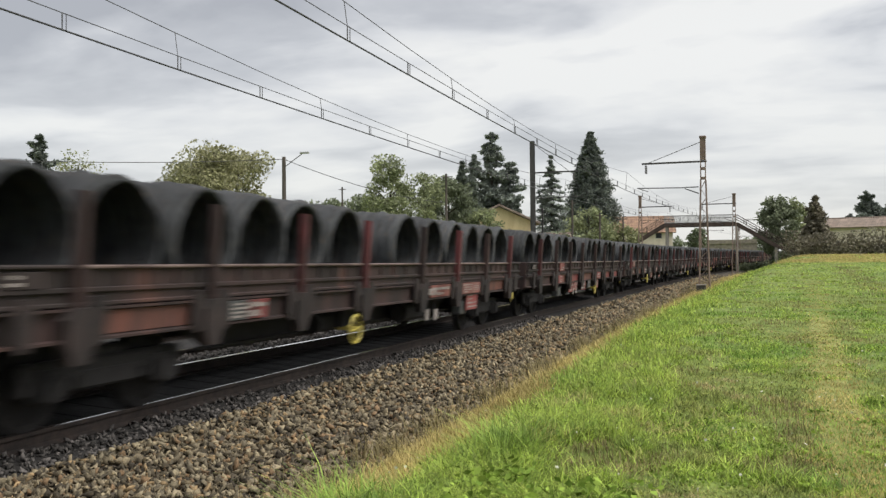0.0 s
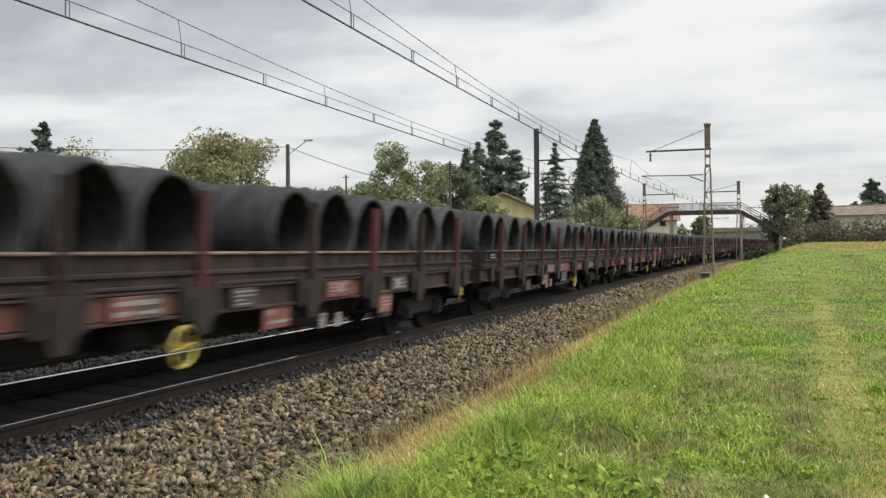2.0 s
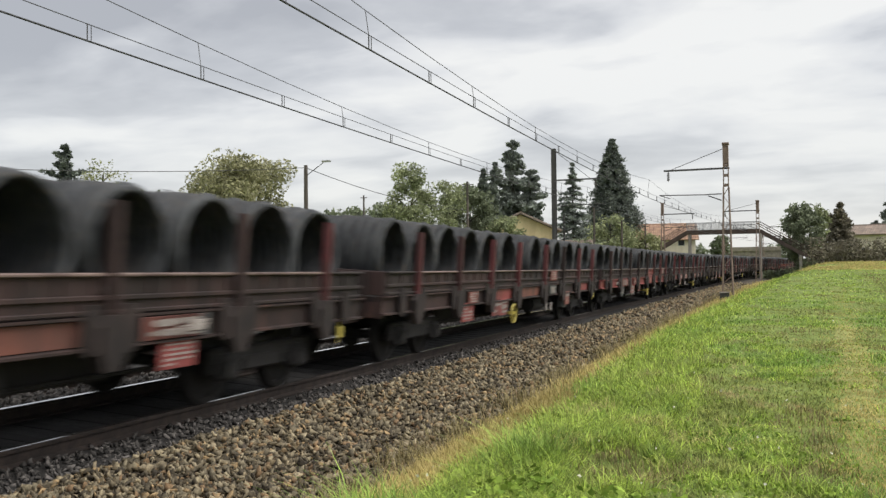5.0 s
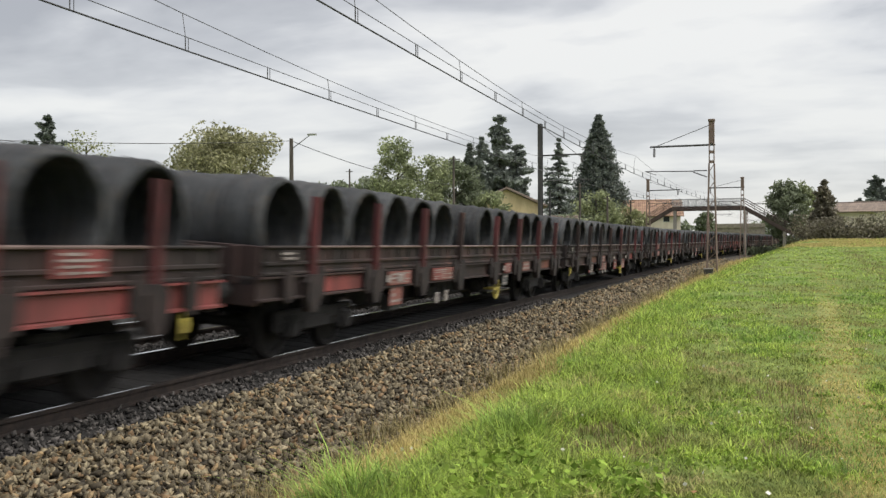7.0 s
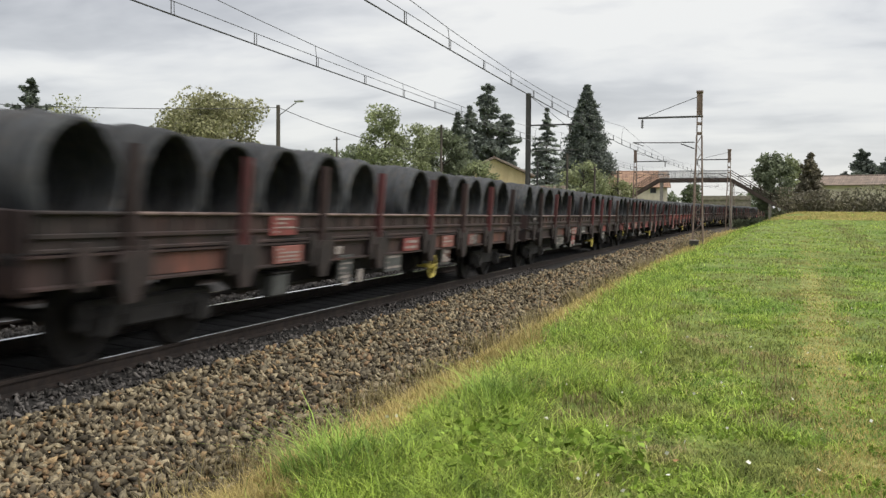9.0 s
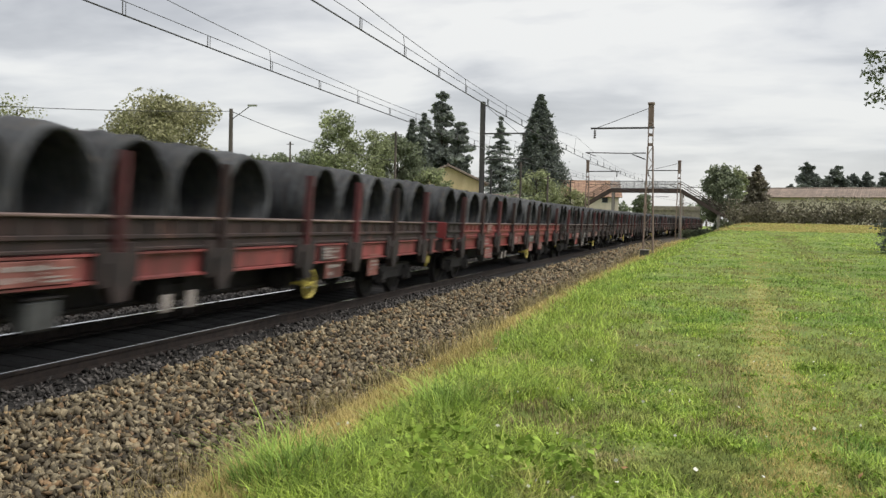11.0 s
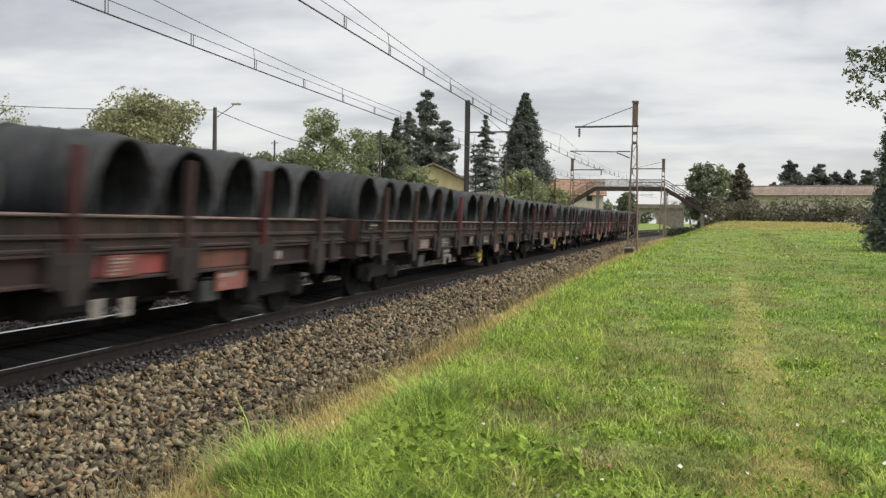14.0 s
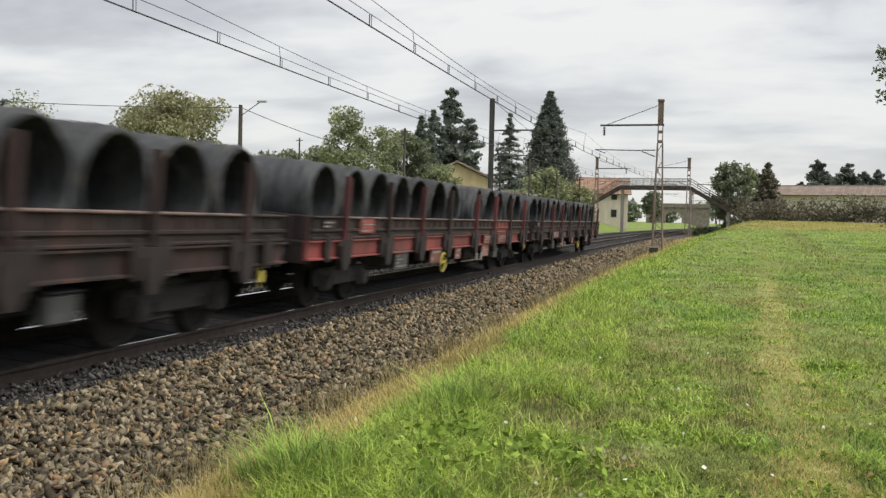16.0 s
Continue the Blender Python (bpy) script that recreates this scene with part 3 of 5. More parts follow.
def build_wagon(kind, board, sole, seed, way=1):
    rnd = random.Random(seed)
    root = thing("flat_wagon", Matrix.Identity(4), {"brown": "rust-brown stake wagon with low steel sides", "redsole": "rust-brown stake wagon with faded red sole bars", "red": "bright red stake wagon with low steel sides"}[kind] + ", loaded with coils", "rail wagon", "wagons of the freight train")
    HW = 1.36
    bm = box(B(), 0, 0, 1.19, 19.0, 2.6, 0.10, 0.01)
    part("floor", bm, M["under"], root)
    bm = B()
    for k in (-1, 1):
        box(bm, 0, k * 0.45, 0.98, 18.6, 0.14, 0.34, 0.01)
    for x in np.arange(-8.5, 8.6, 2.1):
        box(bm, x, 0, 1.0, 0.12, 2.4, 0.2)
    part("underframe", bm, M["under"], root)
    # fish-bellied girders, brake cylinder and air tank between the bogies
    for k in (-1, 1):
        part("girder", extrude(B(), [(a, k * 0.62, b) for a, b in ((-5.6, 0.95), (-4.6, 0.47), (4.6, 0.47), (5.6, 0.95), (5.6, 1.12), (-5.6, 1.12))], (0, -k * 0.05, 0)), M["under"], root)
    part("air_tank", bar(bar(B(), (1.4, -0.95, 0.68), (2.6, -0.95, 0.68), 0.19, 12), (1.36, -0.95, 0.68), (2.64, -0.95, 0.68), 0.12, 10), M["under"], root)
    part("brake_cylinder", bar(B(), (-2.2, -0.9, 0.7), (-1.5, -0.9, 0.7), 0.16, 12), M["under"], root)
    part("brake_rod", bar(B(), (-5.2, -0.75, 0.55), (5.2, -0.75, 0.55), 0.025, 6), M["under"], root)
    for k in (-1, 1):
        bm = B()
        sec = [(HW - 0.09, 0.94), (HW + 0.04, 0.94), (HW + 0.04, 0.965), (HW - 0.03, 0.975), (HW - 0.03, 1.225), (HW + 0.04, 1.235), (HW + 0.04, 1.26), (HW - 0.09, 1.26)]
        extrude(bm, [(-9.5, k * a, b) for a, b in sec], (19.0, 0, 0))
        part("sole_bar", bm, sole, root)
        for a, b in zip(BOUNDS, BOUNDS[1:]):
            w = b - a - 0.14
            x = (a + b) / 2
            grimy = b < -8 or (a > 8 and kind != "red")
            bm = B()
            box(bm, x, k * (HW - 0.02), 1.47, w, 0.035, 0.36, 0.004)
            box(bm, x, k * (HW + 0.01), 1.43, w, 0.05, 0.05, 0.008)
            box(bm, x, k * (HW + 0.01), 1.295, w, 0.05, 0.04, 0.008)
            for r in np.linspace(-w / 2 + 0.1, w / 2 - 0.1, 5 if w > 1.5 else 3):
                box(bm, x + r, k * (HW + 0.005), 1.54, 0.05, 0.045, 0.15, 0.006)
            side_mat = M["pocket"] if grimy else board
            if kind == "redsole" and not grimy and rnd.random() < 0.12:
                side_mat = M["red"]
            sb = part("side_board", bm, side_mat, root)
            # paler rail stands in for sky light caught on the top face
            part("top_rail", box(B(), x, k * (HW + 0.01), 1.648, w, 0.085, 0.035, 0.01), M["pocket"] if grimy else M["edge"], sb, "" if grimy else "worn top edge, paled with painted sky light")
            # painted length of the sole bar between two brackets
            hue = rnd.choice(PANELS[kind])
            if hue and not grimy:
                part("sole_panel", box(B(), x, k * (HW - 0.022), 1.10, w - 0.22, 0.02, 0.235, 0.004), M[hue], root, "faded painted panel")
            for r in (-w / 2 + 0.2, w / 2 - 0.2) if w > 1.5 else (0.0,):
                sec = [(-0.06, 1.37), (-0.11, 1.27), (-0.11, 1.0), (-0.05, 0.9), (0.05, 0.9), (0.11, 1.0), (0.11, 1.27), (0.06, 1.37)]
                part("hinge", extrude(B(), [(x + r + a2, k * (HW + 0.02), b2) for a2, b2 in sec], (0, k * 0.06, 0)), M["pocket"], root)
        for x in STAKES:
            bm = B()
            top = 2.36
            y0, y1 = HW - 0.005, HW + 0.105
            sec = [(-0.046, y0), (-0.046, y1 - 0.02), (-0.032, y1), (0.032, y1), (0.046, y1 - 0.02), (0.046, y0), (0.028, y0), (0.028, y1 - 0.03), (-0.028, y1 - 0.03), (-0.028, y0)]
            extrude(bm, [(x + a, k * b, 0.86) for a, b in sec], (0, 0, top - 0.86))
            part("stake", bm, M["stake_red"] if rnd.random() < 0.45 else M["brown"], root)
            bm = B()
            extrude(bm, [(x + a, k * (HW - 0.01), b) for a, b in ((-0.10, 1.27), (-0.19, 1.16), (-0.19, 0.92), (-0.11, 0.74), (0.11, 0.74), (0.19, 0.92), (0.19, 1.16), (0.10, 1.27))], (0, k * 0.135, 0))
            part("stake_pocket", bm, M["pocket"], root)
    for k in (-1, 1):
        bm = B()
        box(bm, k * 9.47, 0, 1.46, 0.05, 2.66, 0.40, 0.008)
        for y in (-1.0, -0.35, 0.35, 1.0):
            box(bm, k * 9.51, y, 1.40, 0.06, 0.09, 0.5, 0.01)
        part("end_board", bm, board, root)
        bm = box(B(), k * 9.42, 0, 1.06, 0.16, 2.62, 0.36, 0.01)
        part("headstock", bm, M["brown"], root)
        for y in (-0.875, 0.875):
            bm = B()
            bar(bm, (k * 9.5, y, 1.06), (k * 9.8, y, 1.06), 0.10, 12)
            bar(bm, (k * 9.8, y, 1.06), (k * 9.86, y, 1.06), 0.11, 14, 0.23)
            bar(bm, (k * 9.86, y, 1.06), (k * 9.93, y, 1.06), 0.23, 14)
            part("buffer", bm, M["under"], root)
        bm = B()
        bar(bm, (k * 9.5, 0, 1.0), (k * 9.93, 0, 0.98), 0.05, 8)
        part("coupling", bm, M["under"], root)
        # bogie
        bm = B()
        X = k * 7.15
        for y in (-1, 1):
            box(bm, X, y * 0.99, 0.62, 2.5, 0.13, 0.20, 0.03)
            box(bm, X, y * 0.99, 0.50, 1.0, 0.15, 0.22, 0.03)
            for a in (-0.9, 0.9):
                box(bm, X + a, y * 1.03, 0.48, 0.34, 0.20, 0.34, 0.05)
                bar(bm, (X + a, y * 1.05, 0.47), (X + a, y * 1.17, 0.47), 0.13, 10)
                for q in (-0.27, 0.27):
                    bar(bm, (X + a + q, y * 1.0, 0.42), (X + a + q, y * 1.0, 0.66), 0.075, 8)
        box(bm, X, 0, 0.66, 0.55, 2.0, 0.28, 0.03)
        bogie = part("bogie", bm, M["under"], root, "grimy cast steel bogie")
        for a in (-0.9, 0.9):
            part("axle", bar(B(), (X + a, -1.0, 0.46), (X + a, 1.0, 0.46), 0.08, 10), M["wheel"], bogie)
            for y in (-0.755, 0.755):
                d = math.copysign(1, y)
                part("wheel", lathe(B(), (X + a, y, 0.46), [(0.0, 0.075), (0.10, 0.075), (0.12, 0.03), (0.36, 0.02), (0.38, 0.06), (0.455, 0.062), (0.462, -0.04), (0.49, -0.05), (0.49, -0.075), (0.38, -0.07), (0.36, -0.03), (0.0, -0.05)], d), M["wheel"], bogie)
    hx = way * 1.65
    for k in (-1,):
        bm = B()
        ring(bm, (hx, k * 1.42, 0.62), (0, 1, 0), 0.225, 0.022, 24, 6)
        for a in range(2):
            v = Vector((math.cos(a * math.pi / 2 + 0.15) * 0.215, 0, math.sin(a * math.pi / 2 + 0.15) * 0.215))
            bar(bm, Vector((hx, k * 1.42, 0.62)) - v, Vector((hx, k * 1.42, 0.62)) + v, 0.013)
        bar(bm, (hx, k * 1.46, 0.62), (hx, k * 1.1, 0.62), 0.04, 8)
        wheel = part("handwheel", bm, M["yellow"], root, "yellow brake handwheel")
        bm = box(B(), hx, k * 1.15, 0.80, 0.10, 0.16, 0.34, 0.01)
        part("bracket", bm, M["under"], wheel)
    # lettered plates on the camera side and their bars of writing
    for k in (-1,):
        for i in range(rnd.randint(6, 10)):
            cell = rnd.choice([c for c in zip(STAKES, STAKES[1:])][1:-1])
            x = rnd.uniform(cell[0] + 0.7, cell[1] - 0.7)
            low = rnd.random() < 0.45
            w, h, z = (rnd.uniform(0.5, 0.9), rnd.uniform(0.28, 0.42), 0.80) if low else (rnd.uniform(0.45, 0.9), 0.24, 1.10)
            y = k * (HW + (0.0 if low else 0.045))
            bm = box(B(), x, y, z, w, 0.02, h, 0.004)
            plate = part("plate", bm, rnd.choice([M["pink"], M["pink"], M["red"], M["grey"]]), root, "painted panel with lettering")
            part("lettering", words(rnd, x, y + k * 0.012, z, w, h, rnd.randint(2, 5)), M["white"], plate)
        if rnd.random() < 0.45:
            x = rnd.choice((-7.0, 7.0, -4.8, 2.5))
            bm = box(B(), x, k * (HW + 0.035), 1.50, 0.72, 0.02, 0.27, 0.004)
            plate = part("plate", bm, M["red"], root, "red number panel")
            part("lettering", words(rnd, x, k * (HW + 0.05), 1.50, 0.72, 0.27, 4), M["white"], plate)
        if rnd.random() < 0.6:
            bm = box(B(), -8.8, k * (HW + 0.035), 1.53, 0.5, 0.02, 0.15, 0.004)
            plate = part("plate", bm, M["pocket"], root, "grimy panel with white lettering")
            part("lettering", words(rnd, -8.8, k * (HW + 0.05), 1.53, 0.5, 0.15, 2), M["white"], plate)
        for x, chance in ((-8.9, 0.35), (8.75, 0.85)):
            if rnd.random() < chance:
                bm = box(bar(B(), (x, k * HW, 0.98), (x, k * HW, 0.62), 0.018, 6), x, k * (HW + 0.03), 0.78, 0.13, 0.03, 0.17, 0.01)
                part("brake_plate", bm, M["yellow"], root, "yellow brake lever plate")
        # changeover plates on their levers, and the valve box beyond them
        for x, d in ((-way * 1.95, 0.02), (-way * 2.5, 0.0)):
            lever = part("lever", bar(B(), (x, k * 1.30, 0.98), (x, k * 1.34, 0.46), 0.018, 6), M["under"], root)
            part("lever_plate", box(B(), x, k * 1.36, 0.62 + d, 0.19, 0.02, 0.22, 0.006), M["plate_white"], lever, "pale changeover plate")
        box_part = part("valve_box", box(B(), -way * 4.6, k * 1.2, 0.66, 0.46, 0.22, 0.32, 0.03), M["grey"], root, "grey metal valve box")
        part("lid", box(B(), -way * 4.6, k * 1.2, 0.835, 0.50, 0.26, 0.03, 0.01), M["under"], box_part)
        for i in range(rnd.randint(1, 3)):
            x = rnd.uniform(-8, 8)
            bm = box(B(), x, k * (HW + 0.062), 1.10, rnd.uniform(0.15, 0.3), 0.012, 0.12, 0.004)
            part("card_holder", bm, M["white"], root, "pale wagon card holder")
    return root


def build_coil(seed):
    """A coil of wire rod lying across the wagon: a thick ragged tube of wound turns."""
    rnd = np.random.RandomState(seed)
    n, turns, L = 34, 20, 2.2
    ro, ri = 0.675, 0.575
    verts, faces = [], []
    sect = []
    for i in range(turns + 1):
        f = i / turns
        sect.append((-L / 2 + L * f, ro + 0.012 * (i % 2) - 0.05 * max(0, abs(2 * f - 1) - 0.85) / 0.15))
    bore = 26
    for i in range(bore):
        f = 1 - i / (bore - 1)
        sect.append((-L / 2 + 0.02 + (L - 0.04) * f, ri + (0.045 if i % 2 == 0 else 0.0)))
    lean = rnd.normal(0, 0.012, (len(sect), 2))
    for q, (y, r) in enumerate(sect):
        for j in range(n):
            a = math.tau * j / n
            rr = r + rnd.normal(0, 0.006) + 0.012 * math.sin(3 * a + seed)
            x, z = rr * math.cos(a) + lean[q, 0], rr * math.sin(a) * 0.985 + lean[q, 1]
            z = max(z, -0.64)
            verts.append((x, y + (rnd.normal(0, 0.010) if q in (0, turns, turns + 1, len(sect) - 1) else 0), z))
    k = len(sect)
    for q in range(k):
        for j in range(n):
            faces.append((q * n + j, q * n + (j + 1) % n, ((q + 1) % k) * n + (j + 1) % n, ((q + 1) % k) * n + j))
    root = thing("wire_coil", Matrix.Identity(4), "dark steel wire rod coil lying across a wagon", "wire coil", "coils on the freight train")
    soup("winding", verts, faces, M["coil"], root, True)
    for y in (-0.45, 0.45):
        bm = B()
        for i in range(30):
            a, b = math.tau * i / 30, math.tau * (i + 1) / 30
            p = [(0.702 * math.cos(c), y + d, max(0.695 * math.sin(c), -0.652)) for c in (a, b) for d in (-0.016, 0.016)]
            v = [bm.verts.new(c) for c in p]
            bm.faces.new((v[0], v[1], v[3], v[2]))
        bmesh.ops.remove_doubles(bm, verts=bm.verts[:], dist=0.002)
        bmesh.ops.solidify(bm, geom=bm.faces[:], thickness=0.004)
        part("strap", bm, M["strap"], root)
    return root


UNEVEN = (1, 4, 7, 10)   # wagons loaded with seven coils before the gap and five behind it


def coil_places(j):
    a = 7 if j in UNEVEN else 6
    return [-8.45 + 1.40 * i for i in range(a)] + [8.45 - 1.40 * i for i in range(12 - a)]


def build_train():
    moving = []
    look_of = {6: "red", 7: "redsole", 15: "redsole", 1: "redsole", 12: "redsole"}
    for j in range(RUN):
        k = look_of.get(j, "brown")
        board = M["bright"] if k == "red" else M["brown"]
        sole = {"red": M["bright"], "redsole": M["red"], "brown": M["brown"]}[k]
        w = build_wagon(k, board, sole, 100 + j, -1 if j in TURNED else 1)
        moving.append((w, j, Matrix.Identity(4)))
    coils = [build_coil(s) for s in range(5)]
    rnd = random.Random(8)
    first = set()
    for j in range(RUN):
        for x in coil_places(j):
            q = rnd.randrange(5)
            m = Matrix.Translation((x + rnd.uniform(-0.04, 0.04), rnd.uniform(-0.05, 0.05), 1.24 + 0.655 + rnd.uniform(0.0, 0.03))) @ pose(0, 0, 0, 0, 0, rnd.uniform(-2.5, 2.5))
            if q in first:
                c = copy_thing(coils[q], m)
            else:
                first.add(q)
                c = coils[q]
            moving.append((c, j, m))
    return moving


# ---- footbridge ----
def build_footbridge():
    y = 122.0
    root = thing("footbridge", Matrix.Translation((0, y, 0)), "dark steel footbridge with stairs over the railway", "footbridge")
    xl, xr, zt = -8.6, 0.2, 6.75

    def flight(name, a, b):
        a, b = Vector(a), Vector(b)
        bm = B()
        for k in (-0.75, 0.75):
            beam(bm, a + Vector((0, k, -0.22)), b + Vector((0, k, -0.22)), 0.08, 0.46)
        f = part(name, bm, M["bridge"], root)
        n = int(abs(a.z - b.z) / 0.18)
        for i in range(n):
            p = a.lerp(b, (i + 0.5) / n)
            st = part("step", box(B(), p.x, p.y, p.z - 0.12, 0.32, 1.42, 0.04), M["bridge"], f)
        bm = B()
        for k in (-0.75, 0.75):
            for h in (0.35, 0.65, 0.95):
                bar(bm, a + Vector((0, k, h)), b + Vector((0, k, h)), 0.025)
            m = max(2, int((a - b).length / 1.2))
            for i in range(m + 1):
                p = a.lerp(b, i / m)
                bar(bm, p + Vector((0, k, -0.1)), p + Vector((0, k, 0.95)), 0.025)
        part("handrail", bm, M["bridge"], f, "dark steel handrail")
    bm = B()
    for k in (-0.75, 0.75):
        box(bm, (xl + xr) / 2, k, zt - 0.26, xr - xl, 0.10, 0.52, 0.01)
        for x in np.linspace(xl + 0.3, xr - 0.3, 9):
            box(bm, x, k * 1.06, zt - 0.26, 0.06, 0.05, 0.48)
    box(bm, (xl + xr) / 2, 0, zt - 0.08, xr - xl, 1.5, 0.10)
    part("deck", bm, M["bridge"], root)
    for k in (-0.75, 0.75):
        bm = B()
        for h in (0.05, 0.95):
            bar(bm, (xl, k, zt + h), (xr, k, zt + h), 0.03)
        for x in np.linspace(xl, xr, 10):
            bar(bm, (x, k, zt), (x, k, zt + 0.95), 0.03)
        # close wire infill
        for x in np.arange(xl, xr, 0.14):
            bar(bm, (x, k, zt + 0.05), (x, k, zt + 0.95), 0.010, 4)
        for h in np.arange(0.12, 0.95, 0.12):
            bar(bm, (xl, k, zt + h), (xr, k, zt + h), 0.010, 4)
        part("railing", bm, M["rail_grey"], root, "pale grey mesh railing")
    flight("stair", (xr, 0, zt), (5.0, 0, 3.85))
    flight("stair", (5.0, 0, 3.85), (8.8, 0, 2.55))
    flight("stair", (xl, 0, zt), (-14.2, 0, 3.4))
    flight("stair", (-14.2, 0, 3.4), (-18.5, 0, 1.5))
    for x, zb in ((xl + 0.3, 6.3), (xr + 0.05, 6.3), (4.9, 3.5), (-14.2, 3.1)):
        g = height_at(x, y)
        bm = B()
        for k in (-0.6, 0.6):
            box(bm, x, k, (g - 0.2 + zb) / 2, 0.34, 0.3, zb - g + 0.2, 0.02)
        part("pier", bm, M["concrete"], root, "weathered concrete pier")


# ---- buildings ----
def gable_house(name, at, turn, w, d, eave, ridge, wall_mat, roof_mat, label, windows=2):
    """w along the ridge, d across; the gable ends face along x."""
    root = thing(name, Matrix.Translation(at) @ pose(0, 0, 0, 0, 0, turn), label, "house")
    bm = B()
    t = 0.3
    for sx in (-1, 1):
        v = [bm.verts.new((sx * w / 2 - q, y, z)) for q in (0, sx * t) for y, z in ((-d / 2, -1), (d / 2, -1), (d / 2, eave), (0, ridge), (-d / 2, eave))]
        bm.faces.new(v[:5]); bm.faces.new(v[5:][::-1])
        for i in range(5):
            bm.faces.new((v[i], v[5 + i], v[5 + (i + 1) % 5], v[(i + 1) % 5]))
    for sy in (-1, 1):
        box(bm, 0, sy * (d / 2 - t / 2), (eave - 1) / 2, w - 2 * t, t, eave + 1)
    bmesh.ops.recalc_face_normals(bm, faces=bm.faces)
    part("wall", bm, wall_mat, root)
    over = 0.5
    slope = math.atan2(ridge - eave, d / 2)
    run = (d / 2 + over) / math.cos(slope)
    for sy in (-1, 1):
        m = Matrix.Translation((0, 0, ridge + 0.12)) @ pose(0, 0, 0, -math.degrees(slope) * sy, 0, 0)
        bm = B()
        box(bm, 0, sy * run / 2, 0, w + 2 * over, run, 0.10, 0, m)
        roof = part("roof", bm, roof_mat, root)
        bm = B()
        rows = int(run / 0.36)
        for i in range(rows):
            box(bm, 0, sy * (i + 0.5) * run / rows, 0.07 , w + 2 * over, run / rows * 1.05, 0.05, 0, m @ Matrix.Translation((0, 0, 0)) )
        for x in np.arange(-w / 2 - over + 0.15, w / 2 + over, 0.3):
            bar(bm, m @ Vector((x, 0, 0.11)), m @ Vector((x, sy * run, 0.11)), 0.06, 5)
        part("tiles", bm, roof_mat, roof)
    bm = bar(B(), (-w / 2 - over, 0, ridge + 0.22), (w / 2 + over, 0, ridge + 0.22), 0.14, 8)
    part("ridge_tiles", bm, roof_mat, root)
    for sy in (-1, 1):
        for i in range(windows):
            x = w * ((i + 0.5) / windows - 0.5)
            for z in ([1.5] if eave < 4 else [1.5, 4.2]):
                win = part("window", box(B(), x, sy * (d / 2 + 0.01), z, 1.0, 0.06, 1.3), M["frame"], root)
                part("pane", box(B(), x, sy * (d / 2 + 0.035), z, 0.84, 0.03, 1.14), M["dark_glass"], win)
    for sx in (-1, 1):
        for z in ([1.5] if eave < 4 else [1.5, 4.2]):
            win = part("window", box(B(), sx * (w / 2 + 0.01), d * 0.2, z, 0.06, 0.9, 1.2), M["frame"], root)
            part("pane", box(B(), sx * (w / 2 + 0.035), d * 0.2, z, 0.03, 0.76, 1.06), M["dark_glass"], win)
    return root


# ---- plants ----
def leaf_cloud(name, points, size, mat, parent, seed, flat=0.0, aspect=1.0):
    """Small leaf blades at the given places, turned at random."""
    r = np.random.RandomState(seed)
    p = np.asarray(points)
    n = len(p)
    a = r.normal(size=(n, 3)); a /= np.linalg.norm(a, axis=1)[:, None]
    b = r.normal(size=(n, 3))
    if flat:
        a[:, 2] *= 1 - flat; b[:, 2] *= 1 - flat
        a /= np.linalg.norm(a, axis=1)[:, None]
    b -= (a * b).sum(1)[:, None] * a
    b /= np.linalg.norm(b, axis=1)[:, None]
    k = (size * r.uniform(0.6, 1.4, n))[:, None]
    c = np.cross(a, b) * 0.15
    quad = np.stack([p - a * k, p - b * k * 0.5 * aspect + c * k, p + a * k, p + b * k * 0.5 * aspect + c * k], 1)
    ob = soup(name, quad.reshape(-1, 3), np.arange(4 * n).reshape(-1, 4), mat, parent)
    return ob


def trunk_mesh(height, r, limbs, seed, spread, start=0.3):
    """A tapered trunk with limbs; returns the bmesh and the limb tips."""
    rnd = random.Random(seed)
    bm = B()
    pts = [Vector((0, 0, -0.3))]
    for i in range(1, 6):
        pts.append(Vector((rnd.uniform(-1, 1) * 0.03 * height * i / 5, rnd.uniform(-1, 1) * 0.03 * height * i / 5, height * 0.85 * i / 5)))
    for i in range(5):
        bar(bm, pts[i], pts[i + 1], r * (1 - 0.17 * i), 8, r * (1 - 0.17 * (i + 1)))
    tips = []
    for i in range(limbs):
        f = start + (0.95 - start) * (i + 0.5) / limbs
        k = min(4, int(f * 5))
        a = pts[k].lerp(pts[k + 1], f * 5 - k)
        ang = i * 2.4 + rnd.uniform(-0.4, 0.4)
        reach = spread * (1.05 - 0.6 * abs(f - 0.45)) * rnd.uniform(0.6, 1.0)
        b = a + Vector((math.cos(ang) * reach, math.sin(ang) * reach, reach * rnd.uniform(0.35, 0.8)))
        mid = a.lerp(b, 0.5) + Vector((0, 0, 0.08 * reach))
        bar(bm, a, mid, r * 0.35, 5, r * 0.22)
        bar(bm, mid, b, r * 0.22, 5, r * 0.08)
        tips += [mid.lerp(b, 0.4), b]
    return bm, tips


